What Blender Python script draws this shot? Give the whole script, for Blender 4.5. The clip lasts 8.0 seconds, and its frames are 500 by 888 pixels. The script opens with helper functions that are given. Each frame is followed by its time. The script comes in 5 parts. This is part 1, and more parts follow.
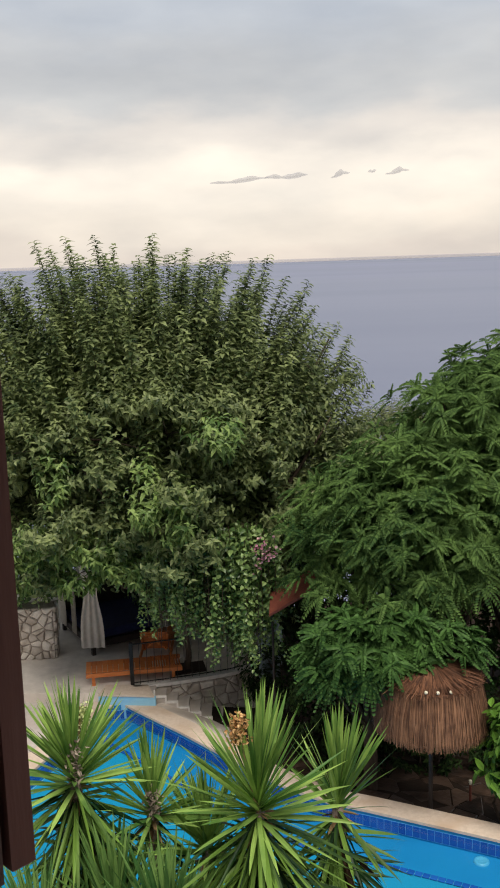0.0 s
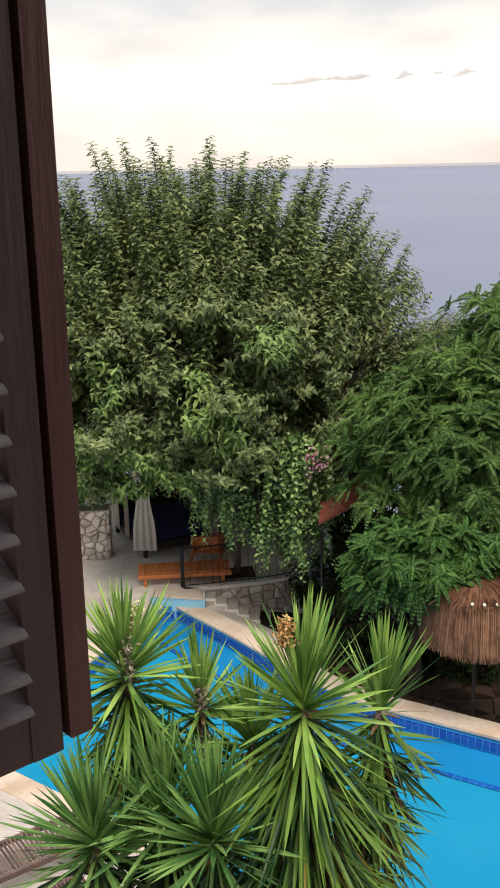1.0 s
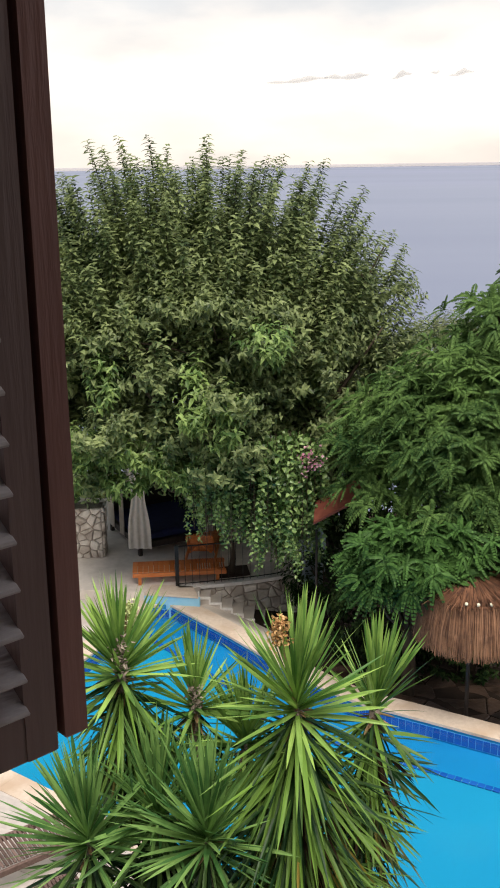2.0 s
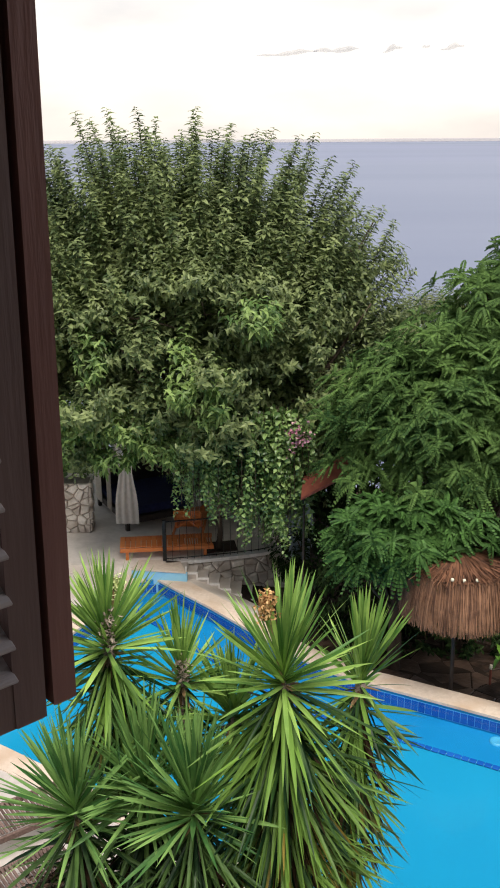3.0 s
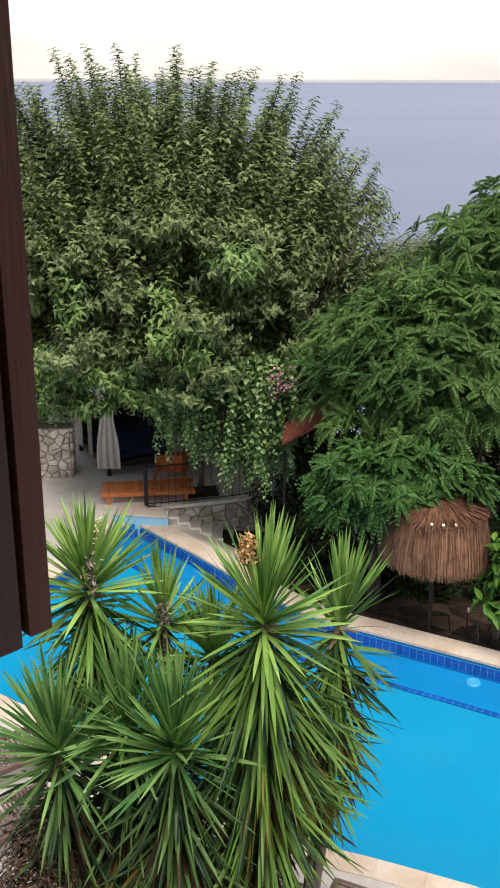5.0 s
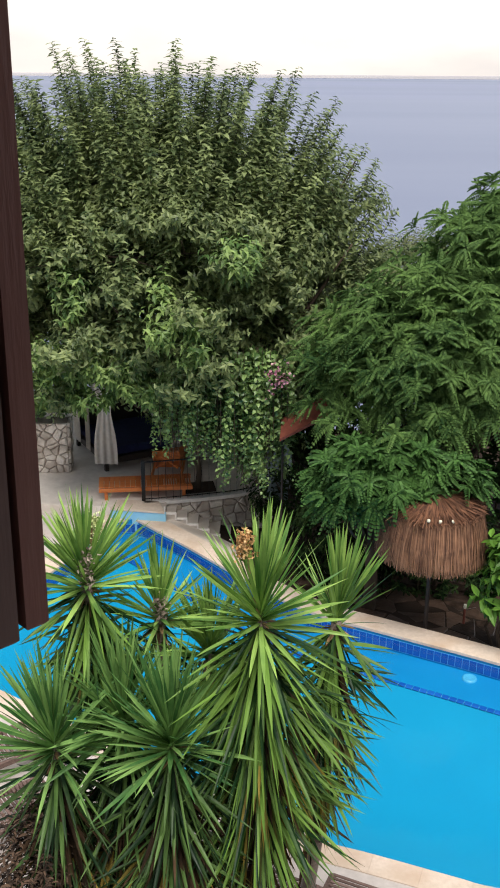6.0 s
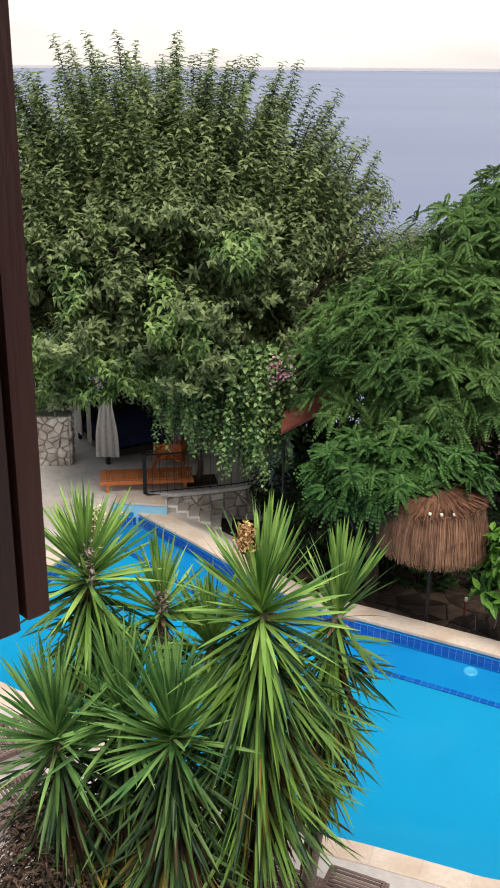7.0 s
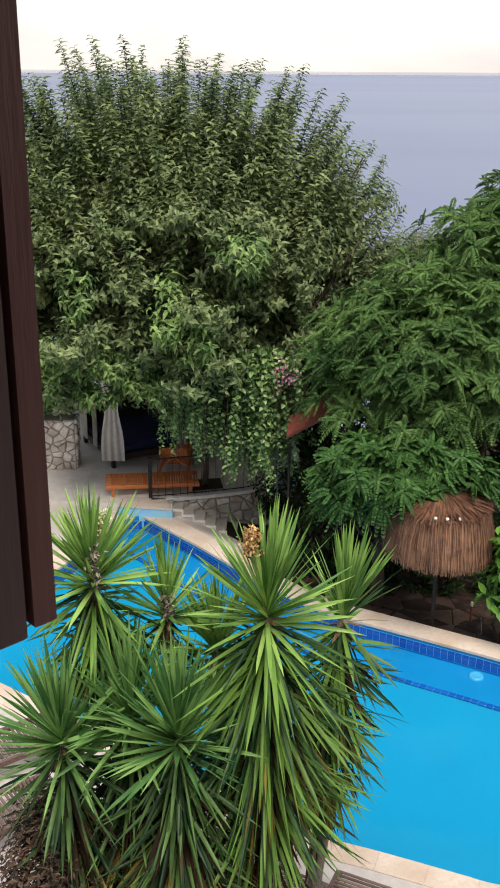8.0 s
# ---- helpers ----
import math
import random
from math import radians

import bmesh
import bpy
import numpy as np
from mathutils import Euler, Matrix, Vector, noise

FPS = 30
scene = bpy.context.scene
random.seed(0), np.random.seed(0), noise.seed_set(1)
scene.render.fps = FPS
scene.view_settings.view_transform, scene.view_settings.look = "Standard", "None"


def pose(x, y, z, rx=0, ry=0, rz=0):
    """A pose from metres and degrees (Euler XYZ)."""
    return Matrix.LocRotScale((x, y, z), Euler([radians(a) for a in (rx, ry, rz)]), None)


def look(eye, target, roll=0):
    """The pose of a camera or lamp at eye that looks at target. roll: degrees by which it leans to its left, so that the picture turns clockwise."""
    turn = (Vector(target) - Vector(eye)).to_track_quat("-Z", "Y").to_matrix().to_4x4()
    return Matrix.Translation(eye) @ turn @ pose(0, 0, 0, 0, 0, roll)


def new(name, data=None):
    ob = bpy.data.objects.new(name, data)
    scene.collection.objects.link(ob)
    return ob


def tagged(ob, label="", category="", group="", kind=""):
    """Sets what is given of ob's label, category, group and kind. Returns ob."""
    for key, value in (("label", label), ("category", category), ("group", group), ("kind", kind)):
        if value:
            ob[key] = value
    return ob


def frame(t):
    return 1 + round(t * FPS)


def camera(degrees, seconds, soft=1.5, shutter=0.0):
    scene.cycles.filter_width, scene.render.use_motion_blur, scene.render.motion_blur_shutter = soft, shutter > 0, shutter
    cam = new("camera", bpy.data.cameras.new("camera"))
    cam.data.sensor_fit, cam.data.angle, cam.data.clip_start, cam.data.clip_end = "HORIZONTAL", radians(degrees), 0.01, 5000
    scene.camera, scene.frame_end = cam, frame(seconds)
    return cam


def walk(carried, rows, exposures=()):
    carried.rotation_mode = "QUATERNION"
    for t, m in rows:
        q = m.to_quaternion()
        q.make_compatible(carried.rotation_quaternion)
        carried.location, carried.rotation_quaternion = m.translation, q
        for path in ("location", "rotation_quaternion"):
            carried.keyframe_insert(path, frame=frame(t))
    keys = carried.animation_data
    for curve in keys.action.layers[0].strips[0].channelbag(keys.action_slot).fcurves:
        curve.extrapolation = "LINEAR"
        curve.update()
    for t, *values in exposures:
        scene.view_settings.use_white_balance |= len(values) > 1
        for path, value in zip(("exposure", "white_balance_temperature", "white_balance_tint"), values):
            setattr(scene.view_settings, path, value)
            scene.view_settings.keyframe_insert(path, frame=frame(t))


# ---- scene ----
FOV = 28.32
cam = camera(FOV, 8.0, 1.9)
# seconds; eye; yaw to the left, pitch up, roll
ROWS = [
    (0.0, 0.000, 0.009, 9.042, -0.06, -10.63, -1.82),
    (0.1, -0.000, 0.004, 9.039, 0.67, -11.79, -1.73),
    (0.2, -0.001, -0.000, 9.037, 1.31, -12.80, -1.65),
    (0.3, -0.002, -0.004, 9.034, 1.95, -13.81, -1.57),
    (0.4, -0.002, -0.008, 9.032, 2.47, -14.64, -1.50),
    (0.5, -0.002, -0.010, 9.031, 2.85, -15.24, -1.45),
    (1.0, -0.004, -0.003, 9.025, 3.20, -15.75, -1.22),
    (1.5, -0.003, -0.007, 9.030, 3.14, -15.77, -0.99),
    (3.0, -0.006, -0.005, 9.021, 2.20, -17.23, -0.35),
    (3.5, -0.004, -0.003, 9.012, 1.60, -18.97, 0.08),
    (4.0, 0.001, -0.009, 9.008, 1.20, -20.19, 0.25),
    (4.5, 0.000, -0.005, 9.008, 1.15, -20.29, 0.10),
    (6.0, 0.001, -0.008, 9.008, 0.94, -20.60, 0.46),
    (6.5, 0.001, -0.010, 9.008, 0.97, -20.76, 0.50),
    (7.0, 0.002, -0.010, 9.006, 1.02, -20.99, 0.47),
    (7.5, 0.004, -0.011, 9.008, 1.16, -20.95, 0.39),
    (8.0, 0.000, -0.008, 9.009, 1.36, -20.77, 0.40),
]
EXPOSURES = [(0.0, -0.06, 6870, 10), (0.5, 0.07, 6870, 10), (1.0, 0.30, 6840, 10), (3.0, 0.36, 6640, 10), (4.0, 0.38, 6500, 10), (8.0, 0.38, 6470, 10)]


def aim(x, y, z, yaw, pitch, roll):
    return pose(x, y, z, 0, 0, yaw) @ pose(0, 0, 0, 90 + pitch, 0, 0) @ pose(0, 0, 0, 0, 0, roll)


walk(cam, [(t, aim(*r)) for t, *r in ROWS], EXPOSURES)

# ---- world and light ----
world = bpy.data.worlds.new("overcast_evening_sky")
scene.world = world
world.use_nodes = True
wn, wl = world.node_tree.nodes, world.node_tree.links
wn.clear()


def ramp(nodes, stops, interp="LINEAR"):
    r = nodes.new("ShaderNodeValToRGB")
    r.color_ramp.interpolation = interp
    while len(r.color_ramp.elements) < len(stops):
        r.color_ramp.elements.new(0.5)
    for e, (p, c) in zip(r.color_ramp.elements, stops):
        e.position, e.color = p, (*c, 1)
    return r


SUN_EL, SUN_AZ = 65.0, 163.0  # degrees above the sea, degrees right of straight ahead
sky_out = wn.new("ShaderNodeOutputWorld")
sky_bg = wn.new("ShaderNodeBackground")
nishita = wn.new("ShaderNodeTexSky")
nishita.sky_type = "NISHITA"
nishita.sun_disc = False
nishita.sun_elevation, nishita.sun_rotation = radians(SUN_EL), radians(SUN_AZ)
coord = wn.new("ShaderNodeTexCoord")
sep = wn.new("ShaderNodeSeparateXYZ")
wl.new(coord.outputs["Generated"], sep.inputs[0])
# wide soft cloud bands: stretched noise shifts the height at which the bright gap ends
stretch = wn.new("ShaderNodeMapping")
stretch.inputs["Scale"].default_value = (3.2, 3.2, 9.0)
wl.new(coord.outputs["Generated"], stretch.inputs[0])
cloud_n = wn.new("ShaderNodeTexNoise")
cloud_n.inputs["Scale"].default_value, cloud_n.inputs["Detail"].default_value, cloud_n.inputs["Roughness"].default_value = 1.6, 6, 0.5
wl.new(stretch.outputs[0], cloud_n.inputs[0])
lift = wn.new("ShaderNodeMath")
lift.operation = "MULTIPLY_ADD"
lift.inputs[1].default_value, lift.inputs[2].default_value = 0.12, -0.06
wl.new(cloud_n.outputs[0], lift.inputs[0])
height = wn.new("ShaderNodeMath")
wl.new(sep.outputs[2], height.inputs[0])
wl.new(lift.outputs[0], height.inputs[1])
sky_ramp = ramp(wn, [(0.0, (0.82, 0.745, 0.69)), (0.025, (0.90, 0.83, 0.76)), (0.075, (1.03, 0.955, 0.87)), (0.115, (0.80, 0.755, 0.72)),
                     (0.155, (0.585, 0.60, 0.625)), (0.25, (0.55, 0.60, 0.68)), (0.5, (0.29, 0.32, 0.37)), (1.0, (0.27, 0.30, 0.35))], "EASE")
wl.new(height.outputs[0], sky_ramp.inputs[0])
mottle = wn.new("ShaderNodeMix")
mottle.data_type, mottle.blend_type = "RGBA", "MULTIPLY"
mottle.inputs[0].default_value = 0.5
fine_n = wn.new("ShaderNodeTexNoise")
fine_n.inputs["Scale"].default_value, fine_n.inputs["Detail"].default_value = 2.4, 5
wl.new(stretch.outputs[0], fine_n.inputs[0])
fine_r = ramp(wn, [(0.3, (0.72, 0.74, 0.78)), (0.7, (1.15, 1.13, 1.1))])
wl.new(fine_n.outputs[0], fine_r.inputs[0])
wl.new(sky_ramp.outputs[0], mottle.inputs[6])
wl.new(fine_r.outputs[0], mottle.inputs[7])
veil = wn.new("ShaderNodeMix")
veil.data_type, veil.blend_type = "RGBA", "ADD"
veil.inputs[0].default_value = 0.012
wl.new(mottle.outputs[2], veil.inputs[6])
wl.new(nishita.outputs[0], veil.inputs[7])
wl.new(veil.outputs[2], sky_bg.inputs[0])
sky_bg.inputs[1].default_value = 1.0
wl.new(sky_bg.outputs[0], sky_out.inputs[0])

sun = new("sun", bpy.data.lights.new("sun", "SUN"))
sun.data.energy, sun.data.angle, sun.data.color = 4.0, radians(40), (1.0, 0.95, 0.87)
s_dir = Vector((math.sin(radians(SUN_AZ)) * math.cos(radians(SUN_EL)), math.cos(radians(SUN_AZ)) * math.cos(radians(SUN_EL)), math.sin(radians(SUN_EL))))
sun.matrix_world = look(s_dir * 50, (0, 0, 0))


# ---- materials ----
def material(name, c1, c2, rough=0.6, scale=6.0, bump=0.2, bump_scale=60.0, metal=0.0, spec=0.4, stain=None, stain_scale=1.2, island=0.0, each=0.0, stretch3=(1, 1, 1), translucent=0.0):
    """Two-colour procedural surface: fine grain, broad stains, relief, and a tone of its own for each piece or leaf."""
    m = bpy.data.materials.new(name)
    m.use_nodes = True
    n, l = m.node_tree.nodes, m.node_tree.links
    b = n["Principled BSDF"]
    tc = n.new("ShaderNodeTexCoord")
    mp = n.new("ShaderNodeMapping")
    mp.inputs["Scale"].default_value = stretch3
    l.new(tc.outputs["Object"], mp.inputs[0])
    t1 = n.new("ShaderNodeTexNoise")
    t1.inputs["Scale"].default_value, t1.inputs["Detail"].default_value, t1.inputs["Roughness"].default_value = scale, 8, 0.6
    l.new(mp.outputs[0], t1.inputs[0])
    fac = t1.outputs[0]
    if island or each:
        src = n.new("ShaderNodeNewGeometry").outputs["Random Per Island"] if island else n.new("ShaderNodeObjectInfo").outputs["Random"]
        k = island or each
        ma = n.new("ShaderNodeMath")
        ma.operation = "MULTIPLY_ADD"
        ma.inputs[1].default_value, ma.inputs[2].default_value = k, -k / 2
        l.new(src, ma.inputs[0])
        ad = n.new("ShaderNodeMath")
        l.new(fac, ad.inputs[0])
        l.new(ma.outputs[0], ad.inputs[1])
        fac = ad.outputs[0]
    cr = ramp(n, [(0.25, c1), (0.75, c2)])
    l.new(fac, cr.inputs[0])
    col = cr.outputs[0]
    if stain:
        t2 = n.new("ShaderNodeTexNoise")
        t2.inputs["Scale"].default_value, t2.inputs["Detail"].default_value = stain_scale, 5
        l.new(tc.outputs["Object"], t2.inputs[0])
        r2 = ramp(n, [(0.48, (0, 0, 0)), (0.68, (1, 1, 1))])
        l.new(t2.outputs[0], r2.inputs[0])
        mx = n.new("ShaderNodeMix")
        mx.data_type = "RGBA"
        l.new(r2.outputs[0], mx.inputs[0])
        l.new(col, mx.inputs[6])
        mx.inputs[7].default_value = (*stain, 1)
        col = mx.outputs[2]
    l.new(col, b.inputs["Base Color"])
    b.inputs["Roughness"].default_value, b.inputs["Metallic"].default_value = rough, metal
    b.inputs["Specular IOR Level"].default_value = spec
    if bump:
        t3 = n.new("ShaderNodeTexNoise")
        t3.inputs["Scale"].default_value, t3.inputs["Detail"].default_value = bump_scale, 6
        l.new(mp.outputs[0], t3.inputs[0])
        bp = n.new("ShaderNodeBump")
        bp.inputs["Strength"].default_value, bp.inputs["Distance"].default_value = bump, 0.02
        l.new(t3.outputs[0], bp.inputs["Height"])
        l.new(bp.outputs[0], b.inputs["Normal"])
    if translucent:
        tr = n.new("ShaderNodeBsdfTranslucent")
        l.new(col, tr.inputs[0])
        ms = n.new("ShaderNodeMixShader")
        ms.inputs[0].default_value = translucent
        l.new(b.outputs[0], ms.inputs[1])
        l.new(tr.outputs[0], ms.inputs[2])
        l.new(ms.outputs[0], n["Material Output"].inputs[0])
    return m


def leafy(name, dark, light, island=0.55, rough=0.42, translucent=0.3, scale=0.9, spec=0.2):
    return material(name, dark, light, rough=rough, scale=scale, bump=0.0, spec=spec, island=island, translucent=translucent)


M_LEAF = leafy("plum_leaf", (0.058, 0.096, 0.038), (0.372, 0.442, 0.190), rough=0.40, translucent=0.48, spec=0.32, island=0.45)
M_LEAF_YOUNG = leafy("young_leaf", (0.070, 0.140, 0.038), (0.300, 0.420, 0.130), spec=0.3)
M_VINE = leafy("vine_leaf", (0.042, 0.100, 0.025), (0.320, 0.460, 0.160), rough=0.33, spec=0.45)
M_FERN = leafy("feather_leaf", (0.025, 0.066, 0.020), (0.164, 0.275, 0.076), island=0.3, rough=0.55, translucent=0.32, spec=0.12)
M_FERN_LOW = leafy("broad_feather_leaf", (0.016, 0.050, 0.014), (0.098, 0.206, 0.052), island=0.35, rough=0.5, translucent=0.25, spec=0.12)
# dead leaf brown, darkened to paint the deep shade between yucca blades
M_DEAD = material("shaded_dead_leaf", (0.018, 0.012, 0.008), (0.085, 0.052, 0.030), island=0.7, rough=0.9, bump=0, spec=0.08)
# leaf darkened to paint the deep shade under and behind the feathery trees
M_UNDER = leafy("shade_darkened_leaf", (0.010, 0.024, 0.008), (0.045, 0.078, 0.024), spec=0.05)
M_OLIVE = leafy("grey_green_leaf", (0.060, 0.090, 0.035), (0.240, 0.270, 0.120))
M_BIGLEAF = leafy("glossy_leaf", (0.034, 0.095, 0.014), (0.150, 0.300, 0.046), rough=0.35)
M_YUCCA = leafy("yucca_leaf", (0.076, 0.185, 0.040), (0.375, 0.560, 0.138), island=0.5, rough=0.42, scale=2.2, translucent=0.22)
M_YUCCA_DEEP = leafy("blue_green_yucca_leaf", (0.052, 0.150, 0.042), (0.270, 0.455, 0.135), island=0.5, rough=0.42, scale=2.2, translucent=0.2)
# darker copies of the crown leaf: shade on the drooping leaves is coloured in
M_YUCCA_SHADED = leafy("shaded_yucca_leaf", (0.010, 0.038, 0.011), (0.160, 0.285, 0.052), island=0.7, rough=0.42, scale=2.2, translucent=0.15)
M_YUCCA_SHADED_DEEP = leafy("shaded_blue_green_yucca_leaf", (0.011, 0.032, 0.012), (0.108, 0.195, 0.052), island=0.7, rough=0.4, scale=2.2, translucent=0.12)
M_YUCCA_OLD = leafy("old_yucca_leaf", (0.060, 0.070, 0.016), (0.380, 0.280, 0.060), island=0.75, rough=0.5, scale=2.5, translucent=0.2)
M_DRY = material("dry_leaf", (0.10, 0.055, 0.025), (0.36, 0.24, 0.12), island=0.6, rough=0.8, bump=0)
M_BLOSSOM = material("pink_blossom", (0.30, 0.10, 0.16), (0.60, 0.34, 0.40), island=0.6, rough=0.6, bump=0)
M_STALK = material("dried_stalk", (0.10, 0.075, 0.06), (0.34, 0.28, 0.23), island=0.6, rough=0.9, bump=0)
M_PANICLE = material("faded_panicle", (0.38, 0.19, 0.07), (0.66, 0.43, 0.20), island=0.6, rough=0.8, bump=0)
M_CREAM = material("cream_blossom", (0.45, 0.50, 0.20), (0.70, 0.74, 0.40), island=0.6, rough=0.7, bump=0)
M_BARK = material("bark", (0.032, 0.023, 0.017), (0.11, 0.082, 0.060), rough=0.9, scale=9, bump=0.8, bump_scale=25, stretch3=(1, 1, 0.25), spec=0.12)
M_YBARK = material("yucca_bark", (0.14, 0.105, 0.085), (0.30, 0.24, 0.20), rough=0.9, scale=12, bump=0.8, bump_scale=30, stretch3=(1, 1, 2.5))
M_COPING = material("coping_limestone", (0.50, 0.40, 0.32), (0.64, 0.53, 0.44), rough=0.75, scale=14, bump=0.15, bump_scale=90, stain=(0.46, 0.34, 0.25), each=0.10)
M_DECK = material("pale_deck_tile", (0.39, 0.345, 0.32), (0.53, 0.48, 0.445), rough=0.7, scale=7, bump=0.12, bump_scale=80, stain=(0.40, 0.34, 0.30), stain_scale=0.8, each=0.2)
M_TERRACE = material("worn_terrace_stone", (0.57, 0.505, 0.45), (0.74, 0.665, 0.60), rough=0.8, scale=5, bump=0.2, bump_scale=40, stain=(0.44, 0.38, 0.33), stain_scale=0.7)
M_WHITE = material("white_step_edge", (0.62, 0.57, 0.53), (0.78, 0.74, 0.70), rough=0.7, scale=9, bump=0.15)
M_STONE = material("rubble_stone", (0.48, 0.41, 0.35), (0.82, 0.75, 0.67), rough=0.85, scale=8, bump=0.6, bump_scale=28, each=0.45, stain=(0.36, 0.29, 0.24), stain_scale=4)
M_MORTAR = material("dark_mortar", (0.25, 0.20, 0.17), (0.40, 0.34, 0.29), rough=0.95, scale=12, bump=0.5)
# damp soil and wet stone, darkened further to stand for tree shade
M_SOIL = material("shaded_damp_soil", (0.010, 0.007, 0.005), (0.036, 0.023, 0.016), spec=0.15, rough=0.75, scale=4, bump=0.7, bump_scale=18, stain=(0.055, 0.036, 0.026), stain_scale=0.9)
M_FLAG = material("shaded_wet_flagstone", (0.016, 0.010, 0.007), (0.115, 0.072, 0.052), rough=0.3, scale=4.5, bump=0.7, bump_scale=12, each=0.35, spec=0.45)
M_POOL = material("blue_pool_render", (0.001, 0.236, 0.430), (0.002, 0.262, 0.458), rough=0.5, scale=0.8, bump=0.03)
M_POOL_DEEP = material("deeper_blue_pool_render", (0.001, 0.190, 0.440), (0.002, 0.215, 0.475), rough=0.5, scale=1.2, bump=0.03)
M_POOL_PALE = material("pale_blue_render", (0.22, 0.48, 0.66), (0.30, 0.56, 0.72), rough=0.6, scale=5, bump=0.05)
M_POOL_LAMP = material("pale_cyan_lamp", (0.05, 0.34, 0.56), (0.08, 0.38, 0.60), rough=0.4, scale=9, bump=0.05)
M_BAND = material("cobalt_tile", (0.008, 0.075, 0.34), (0.014, 0.11, 0.42), rough=0.25, scale=6, bump=0.05, each=0.5)
M_GROUT = material("pale_blue_grout", (0.10, 0.36, 0.66), (0.14, 0.42, 0.70), rough=0.7, scale=8, bump=0.05)
M_SHUTTER = material("dark_stained_wood", (0.145, 0.086, 0.076), (0.205, 0.132, 0.118), rough=0.5, scale=10, bump=0.12, bump_scale=40, stretch3=(4, 4, 0.35), stain=(0.170, 0.098, 0.085), stain_scale=3)
M_SHUTTER_EDGE = material("reddish_stained_wood", (0.185, 0.074, 0.060), (0.275, 0.130, 0.108), rough=0.45, scale=10, bump=0.12, bump_scale=40, stretch3=(4, 4, 0.35))
# slats paler than the frame: sky light on their tops is coloured in
M_SLAT = material("sky_lit_slat_wood", (0.36, 0.30, 0.295), (0.56, 0.50, 0.49), rough=0.6, scale=8, bump=0.3, bump_scale=50, stretch3=(0.5, 4, 4), stain=(0.16, 0.075, 0.055), stain_scale=9)
M_ORANGE_WOOD = material("orange_oiled_wood", (0.42, 0.105, 0.022), (0.62, 0.205, 0.055), rough=0.5, scale=7, bump=0.2, bump_scale=30, stretch3=(0.4, 4, 4), each=0.3)
M_BROWN_WOOD = material("grey_brown_wood", (0.075, 0.045, 0.036), (0.20, 0.13, 0.11), rough=0.7, scale=9, bump=0.3, bump_scale=30, stretch3=(4, 0.4, 4), each=0.4)
M_IRON = material("black_iron", (0.012, 0.011, 0.011), (0.035, 0.030, 0.028), rough=0.5, metal=0.6, scale=20, bump=0.2)
M_THATCH = material("reed_thatch", (0.095, 0.042, 0.024), (0.33, 0.165, 0.092), rough=0.85, scale=5, bump=0, island=0.55)
# thatch top darker than the fringe: the tree's shade is in its colour
M_THATCH_TOP = material("shaded_thatch_top", (0.060, 0.026, 0.015), (0.200, 0.088, 0.046), rough=0.9, scale=6, bump=0, island=0.6)
M_CURTAIN = material("white_curtain_cloth", (0.55, 0.50, 0.45), (0.70, 0.65, 0.59), rough=0.9, scale=12, bump=0.15, translucent=0.15)
M_NAVY = material("navy_mattress_cloth", (0.006, 0.010, 0.045), (0.016, 0.024, 0.095), rough=0.9, scale=10, bump=0.2)
M_DARKWOOD = material("very_dark_wood", (0.012, 0.008, 0.007), (0.035, 0.024, 0.020), rough=0.6, scale=9, bump=0.2)
M_REDROOF = material("red_awning", (0.13, 0.030, 0.020), (0.22, 0.062, 0.038), rough=0.7, scale=6, bump=0.2)
M_GREYBLUE = material("grey_blue_cover", (0.17, 0.22, 0.25), (0.28, 0.34, 0.37), rough=0.7, scale=5, bump=0.3)
M_LAMP = material("white_glass_knob", (0.75, 0.70, 0.52), (0.85, 0.80, 0.62), rough=0.3, bump=0)
M_WALL = material("house_plaster", (0.62, 0.55, 0.47), (0.74, 0.68, 0.60), rough=0.9, scale=5, bump=0.2)
M_ROOM = material("room_plaster", (0.66, 0.64, 0.60), (0.76, 0.74, 0.70), rough=0.9, scale=5, bump=0.1)
M_SEA = material("sea", (0.115, 0.140, 0.225), (0.240, 0.258, 0.345), rough=0.4, scale=0.0016, bump=0, spec=0.3, stretch3=(0.18, 1.0, 1), stain=(0.20, 0.215, 0.33), stain_scale=0.0006)
M_CLOUD = material("cloud", (0.46, 0.46, 0.48), (0.60, 0.60, 0.62), rough=1.0, scale=0.02, bump=0, spec=0, translucent=0.5)
M_HAZE = material("horizon_haze_tint", (0.42, 0.42, 0.50), (0.48, 0.48, 0.56), rough=1.0, scale=0.004, bump=0, spec=0, translucent=0.5)
for hazy, clear in ((M_CLOUD, 0.68), (M_HAZE, 0.72)):
    cl = hazy.node_tree
    thin, over = cl.nodes.new("ShaderNodeBsdfTransparent"), cl.nodes.new("ShaderNodeMixShader")
    over.inputs[0].default_value = clear
    was = cl.nodes["Material Output"].inputs[0].links[0].from_socket
    cl.links.new(was, over.inputs[1])
    cl.links.new(thin.outputs[0], over.inputs[2])
    cl.links.new(over.outputs[0], cl.nodes["Material Output"].inputs[0])
M_SHRUB_DRY = material("dry_shrub", (0.028, 0.018, 0.013), (0.125, 0.075, 0.048), island=0.6, rough=0.85, bump=0)

# clear pool water: lets the blue shell show, mirrors the sky at its own gloss
M_WATER = bpy.data.materials.new("clear_pool_water")
M_WATER.use_nodes = True
nn, ll = M_WATER.node_tree.nodes, M_WATER.node_tree.links
nn.remove(nn["Principled BSDF"])
tint = nn.new("ShaderNodeBsdfTransparent")
tint.inputs[0].default_value = (0.90, 0.985, 1.0, 1)
gloss = nn.new("ShaderNodeBsdfGlossy")
